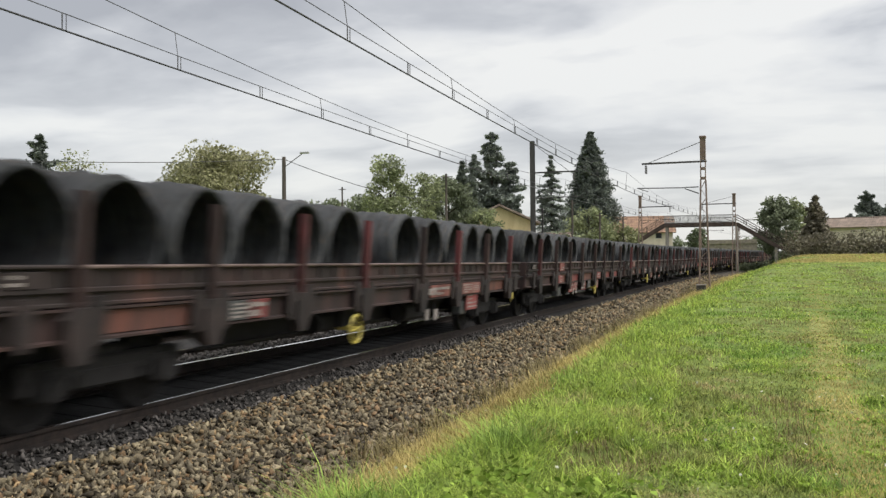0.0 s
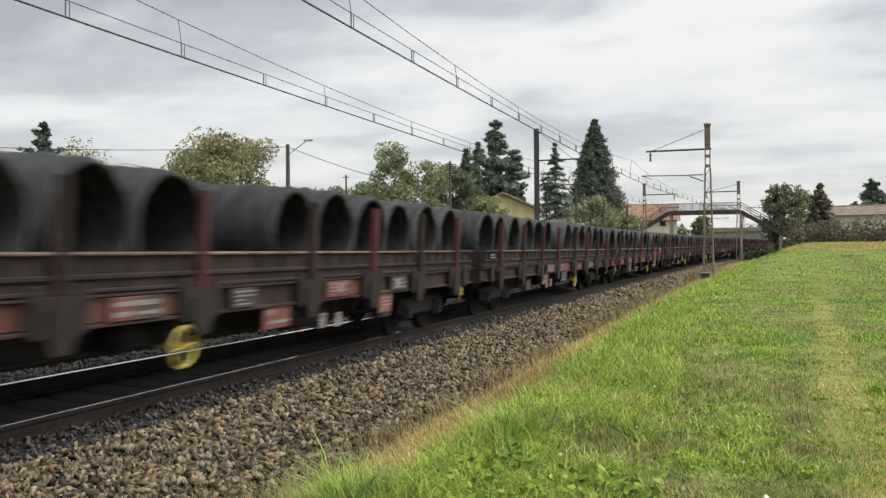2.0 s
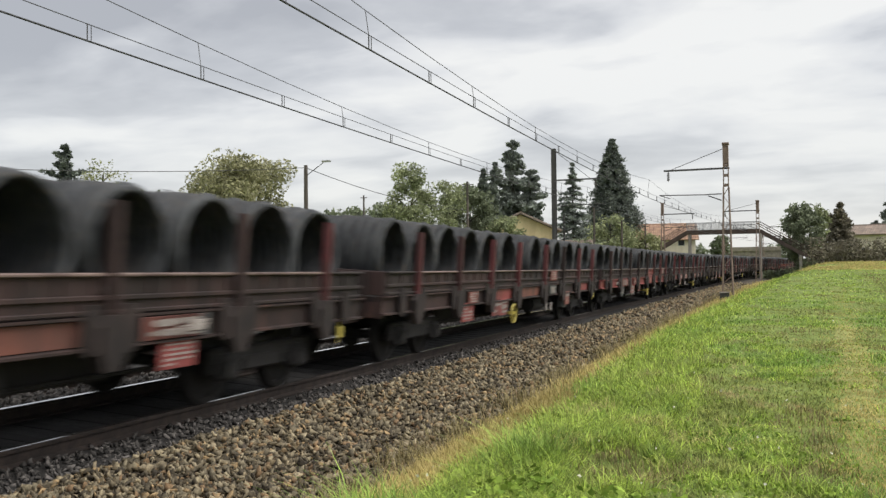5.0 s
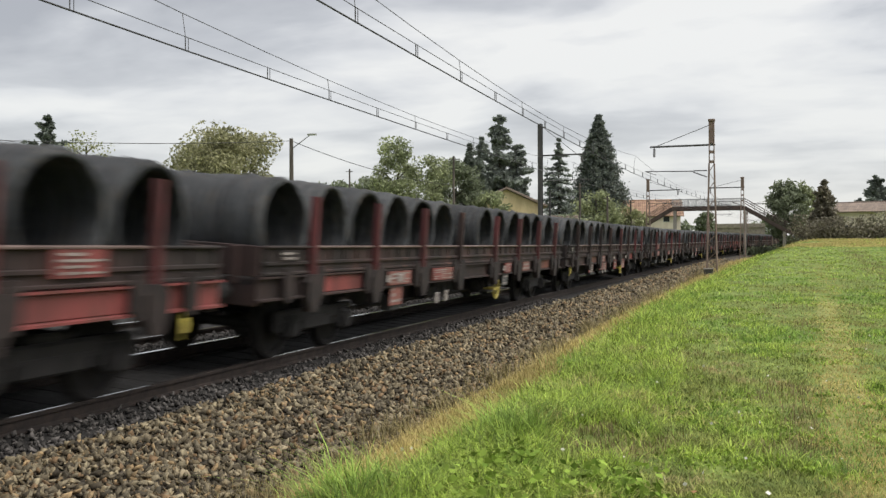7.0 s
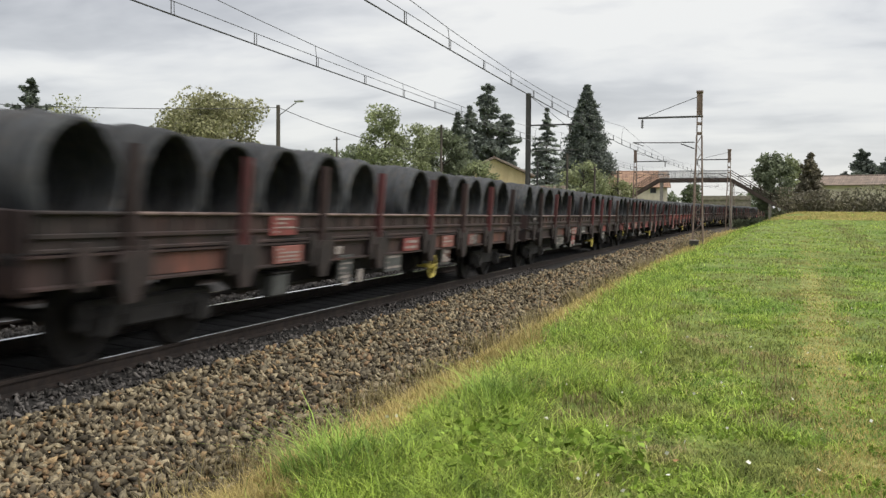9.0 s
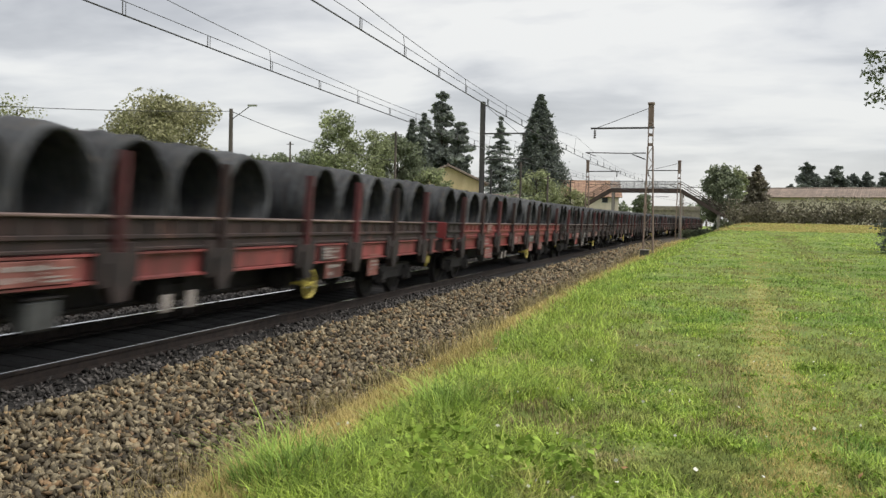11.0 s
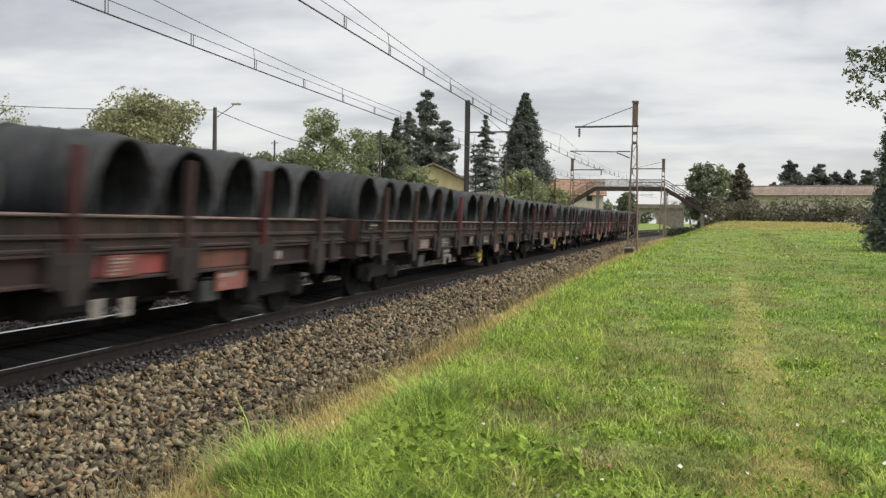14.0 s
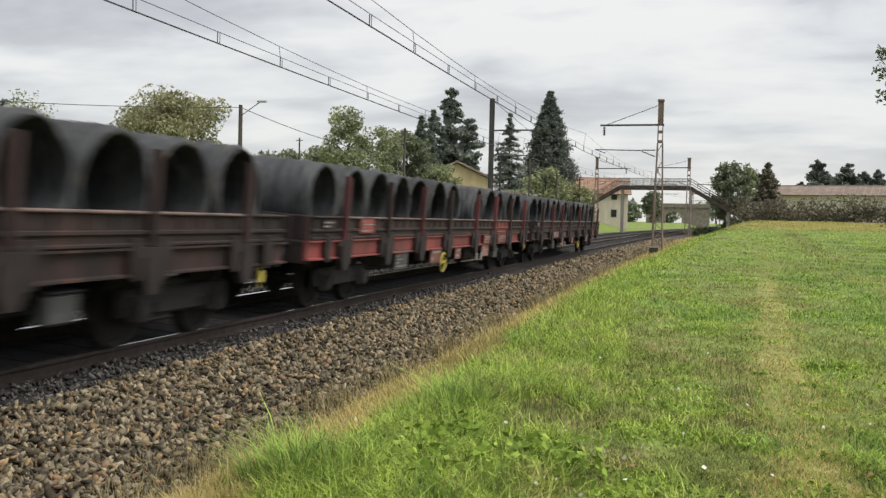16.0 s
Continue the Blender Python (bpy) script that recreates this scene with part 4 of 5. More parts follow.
def broad_tree(name, at, height, width, kind, label, seed, leaves=5000, size=0.22, low=0.25, density=0.5):
    root = thing(name, at, label, "tree")
    bm, tips = trunk_mesh(height, 0.018 * height + 0.05, 12, seed, width * 0.42, low)
    part("trunk", bm, M["bark"], root)
    r = np.random.RandomState(seed)
    clumps = []
    for i in range(46):
        h = r.uniform(low, 1.0)
        wid = width / 2 * math.sin(math.pi * min(1, max(0.08, (h - low * 0.6) / (1.06 - low * 0.6)))) ** 0.6
        a = r.uniform(0, math.tau)
        d = wid * math.sqrt(r.uniform(0.1, 1)) * 0.88
        clumps.append((d * math.cos(a), d * math.sin(a), h * height * 0.94, r.uniform(0.09, 0.17) * width))
    for t in tips:
        clumps.append((t.x, t.y, t.z, 0.10 * width))
    pts = []
    per = max(1, leaves // len(clumps))
    for x, y, z, q in clumps:
        g = r.normal(size=(per, 3)) * density
        rad = np.linalg.norm(g, axis=1)[:, None]
        g = g / np.maximum(rad, 1e-6) * np.minimum(rad, 1.15)
        pts.append(g * [q, q, q * 0.8] + [x, y, z])
    pts = np.concatenate(pts)
    pts[:, 2] = np.maximum(pts[:, 2], 0.1)
    leaf_cloud("crown", pts, size, LEAF[kind], root, seed + 5)
    return root


def conifer(name, at, height, width, kind, label, seed, layers=22, size=0.28, low=0.08, droop=0.25, ragged=0.3, power=0.8, arms=9, per=34, thick=0.10):
    root = thing(name, at, label, "tree")
    r = np.random.RandomState(seed)
    bm = B()
    bar(bm, (0, 0, -0.3), (0, 0, height * 0.97), 0.014 * height + 0.08, 8, 0.03)
    pts = []
    for i in range(layers):
        f = i / (layers - 1)
        z0 = height * (low + (0.985 - low) * f)
        reach = width / 2 * (1 - f) ** power * (1 - ragged * r.uniform(0, 1)) + 0.15
        n = max(4, int(arms * (1 - 0.5 * f)))
        off = r.uniform(0, math.tau)
        for k in range(n):
            a = off + math.tau * k / n + r.uniform(-0.25, 0.25)
            q = reach * r.uniform(1 - ragged, 1.08)
            z = min(z0 + r.uniform(-1.4, 1.4) * height / layers, height * 0.99)
            tip = np.array([q * math.cos(a), q * math.sin(a), z - droop * q + r.normal(0, 0.1)])
            rootp = np.array([0, 0, z])
            if k % 2 == 0:
                bar(bm, rootp, tip, 0.05 * (1 - f) + 0.02, 4, 0.012)
            t = r.uniform(0.12, 1, per) ** 0.75
            p = rootp + (tip - rootp) * t[:, None]
            p += r.normal(size=(per, 3)) * np.array([0.13, 0.13, thick]) * (0.35 + q * 0.5)
            pts.append(p)
    part("trunk", bm, M["bark"], root)
    leaf_cloud("crown", np.concatenate(pts), size, LEAF[kind], root, seed + 9, 0.35, 0.8)
    return root


def hedge(name, pts, height, depth, kind, label, seed, leaves=4000, size=0.2):
    """An uneven row of shrubs along a line of places."""
    root = thing(name, pts[0], label, "hedge")
    o = Vector(pts[0])
    r = np.random.RandomState(seed)
    out = []
    segs = list(zip(pts, pts[1:]))
    per = leaves // len(segs)
    for a, b in segs:
        a, b = Vector(a), Vector(b)
        n = max(3, int((b - a).length / 1.1))
        for i in range(n):
            p = a.lerp(b, (i + r.uniform(0.2, 0.8)) / n) - o
            h = height * r.uniform(0.42, 1.25)
            part("stem", bar(B(), p + Vector((0, 0, -0.2)), p + Vector((r.uniform(-0.3, 0.3), r.uniform(-0.3, 0.3), h * 0.8)), 0.05, 5, 0.015), M["bark"], root)
            k = per // n
            g = r.normal(size=(k, 3)) * [0.75, depth * 0.4, 0.33 * h] + [p.x, p.y, p.z + h * 0.52]
            g[:, 2] = np.clip(g[:, 2], p.z, p.z + h * 1.08)
            out.append(g)
    leaf_cloud("foliage", np.concatenate(out), size, LEAF[kind], root, seed)
    return root


# ---- railway ----
build_track("track_near", 0, -30, 400, True)
build_track("track_far", 1, -30, 400, False)
lattice_mast("lattice_mast", 54, 3.85, 8.5, 3.4, "rusty riveted lattice mast holding overhead wires")
lattice_mast("lattice_mast", 99.3, 2.85, 8.1, 3.4, "rusty riveted lattice mast near the footbridge")
lattice_mast("lattice_mast", 101, -7.0, 8.3, -3.4, "rusty riveted lattice mast beyond the far track")
beam_mast("beam_mast", 58, -7.05, 9.35, 3.0, "dark steel beam mast beyond the far track")
for k, s in enumerate((147, 193, 242, 292)):
    lattice_mast("lattice_mast", s, 2.9, 8.0, 3.4, "distant lattice mast beside the line")
    lattice_mast("lattice_mast", s + 2, -7.0, 8.0, -3.4, "distant lattice mast beside the line")
catenary("overhead_line_near", -0.3, 5.68, "dark overhead wires with droppers above the track")
catenary("overhead_line_far", -3.9, 5.42, "dark overhead wires with droppers above the track")
build_footbridge()


def build_relay_box():
    p = polar(-1.95, 52)
    root = thing("relay_box", p, "small dark trackside cabinet at the mast foot", "cabinet")
    part("body", box(B(), 0, 0, 0.22, 0.5, 0.35, 0.5, 0.03), M["mast_dark"], root)
    part("lid", box(B(), 0, 0, 0.50, 0.56, 0.42, 0.06, 0.02), M["concrete"], root)


build_relay_box()


def build_overpass():
    """A masonry road bridge with an arch, far up the line."""
    p = polar(-0.6, 235)
    root = thing("stone_overpass", p, "stone road bridge with a round arch", "bridge")
    bm = B()
    W, H, r, n = 15, 4.0, 2.0, 14
    prof = [(r * math.cos(math.pi * i / n) - 1.0, 1.0 + r * math.sin(math.pi * i / n)) for i in range(n + 1)]
    for y in (-3, 3):
        lo = [bm.verts.new((x, y, z)) for x, z in prof]
        hi = [bm.verts.new((x, y, H)) for x, z in prof]
        for i in range(n):
            bm.faces.new((lo[i], lo[i + 1], hi[i + 1], hi[i]))
    box(bm, (W / 2 + r - 1.0) / 2, 0, H / 2 - 1, W / 2 - r + 1.0, 6, H + 2)
    box(bm, (-W / 2 - r - 1.0) / 2, 0, H / 2 - 1, W / 2 - r - 1.0, 6, H + 2)
    part("wall", bm, M["masonry"], root)
    part("parapet", box(B(), 0, -3.1, H + 0.4, W, 0.4, 1.0, 0.03), M["masonry"], root)
    part("parapet", box(B(), 0, 3.1, H + 0.4, W, 0.4, 1.0, 0.03), M["masonry"], root)


build_overpass()


# ---- street side ----
def build_lamp_pole():
    p = polar(-27.35, 60)
    root = thing("street_lamp", p, "wooden pole with an arm lamp beside the street", "street lamp")
    h = EYE + 60 * math.tan(radians(6.73)) - p.z
    part("pole", bar(B(), (0, 0, -0.3), (0, 0, h), 0.17, 10, 0.12), M["wood_pole"], root)
    bm = B()
    bar(bm, (0, 0, h - 0.7), (0.9, -0.3, h - 0.25), 0.03)
    bar(bm, (0.9, -0.3, h - 0.25), (1.5, -0.5, h + 0.05), 0.03)
    part("arm", bm, M["mast_dark"], root)
    bm = box(B(), 1.75, -0.58, h + 0.12, 0.6, 0.22, 0.12, 0.03)
    part("lantern", bm, M["rail_grey"], root, "pale grey lamp head")
    return p + Vector((0, 0, h - 0.15))


top = build_lamp_pole()


def cable(a, b, sag, name="street_cable"):
    pts = [a.lerp(b, k / 24) - Vector((0, 0, sag * 4 * (k / 24) * (1 - k / 24))) for k in range(25)]
    ob = wire_curve(name, pts, 0.022, M["wire"])
    tagged(ob, "black cable hung between street poles", "cable")


cable(top, polar(-62, 58, 8.2), 0.75)
cable(top, polar(-17.5, 78, 6.9), 0.45)


def utility_pole(az, d, el):
    p = polar(az, d)
    h = EYE + d * math.tan(radians(el)) - p.z
    root = thing("utility_pole", p, "slim grey wooden utility pole", "pole", "poles beyond the line")
    part("shaft", bar(B(), (0, 0, -0.3), (0, 0, h), 0.14, 8, 0.10), M["wood_pole"], root)
    part("crossarm", box(B(), 0, 0, h - 0.3, 0.9, 0.08, 0.08, 0.01), M["wood_pole"], root)


for az, d, el in ((-17.35, 84, 5.7), (-9.57, 96, 3.95), (-7.9, 104, 3.15), (-6.5, 112, 2.9), (-23.8, 110, 4.9)):
    utility_pole(az, d, el)


def build_antenna():
    p = polar(-49.67, 50, 7.3)
    root = thing("antenna", p, "thin aerial mast on a tiled roof", "antenna")
    bm = bar(B(), (0, 0, -0.4), (0, 0, 2.45), 0.025, 6)
    part("mast", bm, M["mast_dark"], root)
    bm = B()
    bar(bm, (-0.5, 0.1, 2.4), (0.2, -0.1, 2.3), 0.015)
    for k in range(5):
        bar(bm, (-0.4 + 0.13 * k, -0.25, 2.38 - 0.02 * k), (-0.4 + 0.13 * k, 0.25, 2.38 - 0.02 * k), 0.01, 4)
    bar(bm, (-0.1, -0.4, 1.2), (0.5, 0.3, 1.05), 0.012, 4)
    part("dipoles", bm, M["mast_dark"], root)


gable_house("house", polar(-52.4, 52), 30, 9, 8, 4.4, 6.3, M["plaster2"], M["tile"], "plastered house with a red tiled roof")
build_antenna()
gable_house("house", polar(-14.2, 107), 107, 9, 8.0, 5.0, 6.8, M["plaster"], M["tile2"], "yellow plastered house with a low tiled roof")
gable_house("house", polar(-10.8, 100), 10, 3.4, 4, 2.4, 3.2, M["plaster"], M["tile2"], "small yellow outbuilding with a flat tiled roof", 1)
gable_house("house", polar(-5.3, 150), 8, 8.5, 8, 4.6, 6.9, M["plaster2"], M["tile"], "station building with a red-brown tiled roof", 2)
gable_house("house", polar(8.6, 142), -14, 16.5, 8, 3.9, 5.15, M["plaster2"], M["tile2"], "long pale bungalow with a weathered tiled roof", 5)

conifer("conifer", polar(-41.2, 92), 12.3, 9.0, "needle", "dark ragged conifer behind the street", 1, layers=20, ragged=0.6, size=0.24, power=0.6, arms=10, per=90, thick=0.12, low=0.08, droop=-0.3)
broad_tree("bare_tree", polar(-39.2, 86), 11.0, 5, "pale", "thin sparse tree with few leaves", 2, leaves=1500, size=0.12, low=0.45)
broad_tree("broadleaf_tree", polar(-31.5, 80), 10.3, 10.8, "maple", "olive-green broad-leaved tree behind the street", 3, leaves=24000, size=0.15, low=0.15, density=0.8)
broad_tree("broadleaf_tree", polar(-36.5, 95), 9.0, 5.0, "dark", "low dark tree behind the street", 33, leaves=3000)
broad_tree("young_tree", polar(-20.9, 90), 11.5, 5.0, "fresh", "light green airy tree beyond the tracks", 4, leaves=7500, size=0.15, low=0.2, density=0.85)
broad_tree("young_tree", polar(-18.8, 92), 9.9, 5.6, "fresh", "light green airy tree beyond the tracks", 5, leaves=6500, size=0.15, low=0.15, density=0.85)
broad_tree("broadleaf_tree", polar(-17.2, 96), 9.7, 7.0, "dark", "round dark green tree beyond the tracks", 6, leaves=9500, size=0.18, low=0.12, density=0.8)
broad_tree("broadleaf_tree", polar(-22.4, 98), 8.0, 6.0, "dark", "low dark green tree beyond the tracks", 7, leaves=5000, size=0.22, low=0.1)
conifer("conifer", polar(-16.35, 125), 14.0, 4.6, "needle", "slim dark pointed conifer in a park", 8, layers=30, size=0.3, per=70, arms=10)
conifer("cedar", polar(-14.5, 132), 18.8, 8.2, "cedar", "tall flat-layered blue-green cedar", 9, layers=22, size=0.32, low=0.12, droop=0.05, ragged=0.5, power=0.5, arms=12, per=130, thick=0.12)
conifer("cedar", polar(-13.45, 133), 14.6, 7.6, "cedar", "broad flat-topped blue-green cedar", 19, layers=18, size=0.32, low=0.12, droop=0.0, ragged=0.48, power=0.36, arms=12, per=130, thick=0.12)
conifer("cedar", polar(-15.6, 130), 15.4, 6.5, "cedar", "dark blue-green cedar with level boughs", 10, layers=20, size=0.32, droop=0.05, ragged=0.45, power=0.6, arms=11, per=110, thick=0.15)
conifer("fir", polar(-10.85, 140), 16.4, 11.2, "cedar", "tall fir with layered drooping boughs", 11, layers=26, size=0.24, low=0.06, droop=0.16, ragged=0.42, power=0.9, per=70, arms=12, thick=0.06)
conifer("sequoia", polar(-8.42, 150), 21.3, 15.0, "needle", "giant dark conical sequoia", 12, layers=60, size=0.25, low=0.03, droop=0.12, ragged=0.22, power=0.82, arms=19, per=90, thick=0.14)
broad_tree("shrub", polar(-14.9, 92), 6.3, 4.2, "fresh", "bright green shrub before the yellow house", 13, leaves=3500, size=0.18, low=0.05)
broad_tree("shrub", polar(-8.6, 108), 6.8, 6.5, "fresh", "green shrub by the line", 14, leaves=4500, size=0.2, low=0.05)
broad_tree("shrub", polar(-6.6, 112), 5.9, 5.0, "pale", "pale silvery shrub by the line", 15, leaves=3500, size=0.2, low=0.05)
hedge("hedge", [polar(-24, 74), polar(-18, 84), polar(-12, 94), polar(-9.5, 98)], 2.8, 2.5, "dark", "uneven dark hedge beyond the tracks", 16, 7000)
hedge("hedge", [polar(-45, 66), polar(-34, 66), polar(-24, 70)], 3.0, 2.5, "dark", "uneven dark hedge beyond the tracks", 17, 5000)
broad_tree("broadleaf_tree", polar(-2.1, 205), 7.4, 5.0, "dark", "round dark tree up the line", 18, leaves=3000, size=0.3, low=0.1)
for k, (az, d, h) in enumerate(((-29, 120, 9), (-25.5, 118, 8.4), (-24.3, 125, 9.2), (-47, 88, 8), (-43.5, 92, 8.5))):
    broad_tree("broadleaf_tree", polar(az, d), h, 6, "dark", "dark green tree behind the street", 60 + k, leaves=2200, size=0.26, low=0.1)

# right of the line
broad_tree("broadleaf_tree", polar(2.35, 126), 9.3, 5.5, "dark", "dense dark green tree beside the footbridge", 20, leaves=8000, size=0.22, low=0.05)
broad_tree("broadleaf_tree", polar(3.3, 132), 8.6, 4.5, "fresh", "light green tree beside the footbridge", 21, leaves=4000, size=0.2, low=0.1)
conifer("conifer", polar(4.45, 122), 7.3, 5.4, "brown", "brownish bushy conifer beside the hedge", 22, layers=26, size=0.24, droop=-0.1, per=50, thick=0.14)
hedge("hedge", [polar(3.0, 116), polar(5.5, 118), polar(8, 120), polar(10.5, 118), polar(14, 112)], 2.7, 2.0, "brown", "brownish uneven hedge along the field", 23, 9000, 0.18)
hedge("hedge", [polar(0.5, 126), polar(1.4, 128), polar(2.4, 130)], 1.0, 1.2, "dark", "dark brambles at the stair foot", 24, 2500, 0.18)
for k, (az, d, h, w) in enumerate(((7.2, 172, 10.8, 11), (8.75, 170, 10.1, 11), (9.6, 175, 9.0, 9), (10.3, 172, 9.2, 9), (11.3, 170, 9.0, 10), (6.3, 180, 7.4, 9), (8.0, 178, 8.2, 10))):
    conifer("pine", polar(az, d), h, w, "needle", "dark spreading pine behind the bungalow", 70 + k, layers=20, size=0.3, low=0.03, ragged=0.5, power=0.6, droop=-0.05, arms=11, per=100, thick=0.13)
for k, az in enumerate((5.6, 7.9, 9.2, 10.8, 12.3)):
    broad_tree("broadleaf_tree", polar(az, 186), 6.6, 8, "dark", "dark tree behind the bungalow roof", 100 + k, leaves=3000, size=0.28, low=0.1)
for k, (az, d, h) in enumerate(((-3.5, 260, 5), (-1.2, 300, 5), (0.6, 320, 6), (1.6, 280, 7), (-5, 280, 8), (-6.6, 260, 10))):
    broad_tree("broadleaf_tree", polar(az, d), h, 9, "dark", "distant dark tree up the line", 80 + k, leaves=1500, size=0.4, low=0.1)


def build_edge_tree():
    """The leafy tree and conifer at the field's side."""
    conifer("conifer", polar(12.75, 46), 7.6, 3.4, "needle", "dark green conifer at the field edge", 90, layers=32, size=0.10, low=0.02, droop=0.1, ragged=0.4, per=90, arms=12, thick=0.16)
    p = polar(18.5, 31)
    root = thing("cherry_tree", p, "leafy tree with long drooping boughs", "tree")
    bm, tips = trunk_mesh(8.5, 0.16, 14, 91, 2.4, 0.25)
    ends = [polar(10.0, 29.0, EYE + 5.2) - p, polar(10.3, 29.0, EYE + 4.6) - p, polar(10.4, 28.5, EYE + 3.75) - p, polar(11.2, 29, EYE + 4.9) - p]
    r = np.random.RandomState(3)
    pts = [r.normal(size=(260, 3)) * 0.35 + np.array(t) for t in tips]
    for e in ends:
        a = Vector((0, 0, e.z - 1.0))
        m = a.lerp(e, 0.55) + Vector((0, 0, 0.35))
        bar(bm, a, m, 0.05, 5, 0.03)
        bar(bm, m, e, 0.03, 5, 0.006)
        for k in range(9):
            c = np.array(m.lerp(e, 0.1 + 0.9 * k / 8)) + r.normal(size=3) * [0.12, 0.12, 0.14]
            pts.append(c + r.normal(size=(40, 3)) * 0.11)
    part("trunk", bm, M["bark"], root)
    leaf_cloud("crown", np.concatenate(pts), 0.065, LEAF["edge"], root, 4)


build_edge_tree()


# ---- ballast stones and grass ----
def build_stones():
    r = np.random.RandomState(11)
    base = np.array([(-1, -0.8, -0.6), (1, -0.7, -0.5), (0.9, 0.9, -0.6), (-0.8, 1, -0.5), (-0.7, -0.6, 0.6), (0.8, -0.5, 0.7), (0.6, 0.7, 0.5), (-0.6, 0.6, 0.8)])
    quads = np.array([(0, 3, 2, 1), (4, 5, 6, 7), (0, 1, 5, 4), (1, 2, 6, 5), (2, 3, 7, 6), (3, 0, 4, 7)])
    verts, faces = [], []
    n = 0

    def scatter(count, s0, s1, u0, u1, size):
        nonlocal n
        for i in range(count):
            s = s0 * (s1 / s0) ** r.uniform() if s0 > 0 else r.uniform(s0, s1)
            u = r.uniform(u0, u1)
            k = size * r.uniform(0.55, 1.35) * (1 + s / 60)
            p = on_line(s, u)
            q = r.normal(size=(3, 3)); q, _ = np.linalg.qr(q)
            v = (base + r.normal(0, 0.30, (8, 3))) * [1, 0.7, 0.42] * k
            verts.append(v @ q.T + [p.x, p.y, ground_z(s, u) + 0.03 + r.uniform(-0.2, 1.2) * k])
            faces.append(quads + n)
            n += 8
    scatter(26000, 2.6, 36, 0.8, 3.2, 0.033)
    scatter(7000, 36, 95, 0.8, 3.1, 0.040)
    scatter(1500, 2.6, 20, 2.9, 3.5, 0.027)
    ob = soup("ballast_stones", np.concatenate(verts), np.concatenate(faces), M["stone"])
    tagged(ob, "loose brown and grey crushed stones beside the rail", "ballast", kind="stuff")
    verts, faces, n = [], [], 0
    scatter(6000, 7, 45, -3.5, -1.9, 0.034)
    scatter(3000, 3, 30, 0.1, 0.85, 0.026)
    ob = soup("grimy_ballast_stones", np.concatenate(verts), np.concatenate(faces), M["under_stone"])
    tagged(ob, "dark crushed stones around the rails", "ballast", kind="stuff")


build_stones()


def blades(name, tufts, per, height, width, mat, label, seed, lean=0.45, spread=0.05):
    """Bent grass blades in tufts: rows of x, y, z, scale."""
    r = np.random.RandomState(seed)
    t = np.repeat(np.asarray(tufts, float), per, 0)
    n = len(t)
    a = r.uniform(0, math.tau, n)
    out = np.stack([np.cos(a), np.sin(a), np.zeros(n)], 1)
    side = np.stack([-np.sin(a), np.cos(a), np.zeros(n)], 1)
    sc = t[:, 3:4]
    p = t[:, :3] + r.normal(size=(n, 3)) * [spread, spread, 0] * sc
    h = height * (t[:, 4:5] if t.shape[1] > 4 else sc) * r.uniform(0.4, 1.4, (n, 1))
    w = width * sc * r.uniform(0.7, 1.3, (n, 1))
    ln = lean * r.uniform(0.2, 1.4, (n, 1)) * h
    up = np.array([[0, 0, 1.0]])
    mid = p + up * h * 0.6 + out * ln * 0.4
    tip = p + up * h * r.uniform(0.75, 1.0, (n, 1)) + out * ln
    v = np.stack([p - side * w, p + side * w, mid + side * w * 0.7, mid - side * w * 0.7, tip], 1).reshape(-1, 3)
    b = np.arange(n)[:, None] * 5
    f = np.concatenate([b + [0, 1, 2], b + [0, 2, 3], b + [3, 2, 4]])
    ob = soup(name, v, f, mat)
    tagged(ob, label, "grass", kind="stuff")
    return ob


def path_x(y):
    """Where the trodden strip runs."""
    return 0.30 + 0.068 * y + 0.2 * noise.noise((0, y * 0.22, 2))


def build_path():
    """The trodden strip through the meadow."""
    bm = B()
    rows = []
    for y in np.arange(3, 24, 0.25):
        c = path_x(y)
        w = 0.30 + 0.16 * noise.noise((5, y * 0.8, 2))
        rows.append([bm.verts.new((c + q * w, y, height_at(c + q * w, y) + (0.006 + 0.012 * noise.noise((q * 2.3, y * 2.7, 6)) if abs(q) < 0.9 else -0.03))) for q in (-1, -0.6, 0, 0.6, 1)])
    for a, b in zip(rows, rows[1:]):
        for i in range(4):
            bm.faces.new((a[i], a[i + 1], b[i + 1], b[i]))
    ob = link_mesh("footpath", bm, M["straw"], None, "", True)
    tagged(ob, "trodden straw-coloured footpath through the meadow", "path", kind="structure")


M["straw"] = material("trodden_straw", (0.30, 0.31, 0.085), (0.18, 0.21, 0.05), 3.5, 40, 0.95, bump=0.8, bump_size=0.02, spots=(0.46, 0.39, 0.19), spot_level=0.61)
build_path()


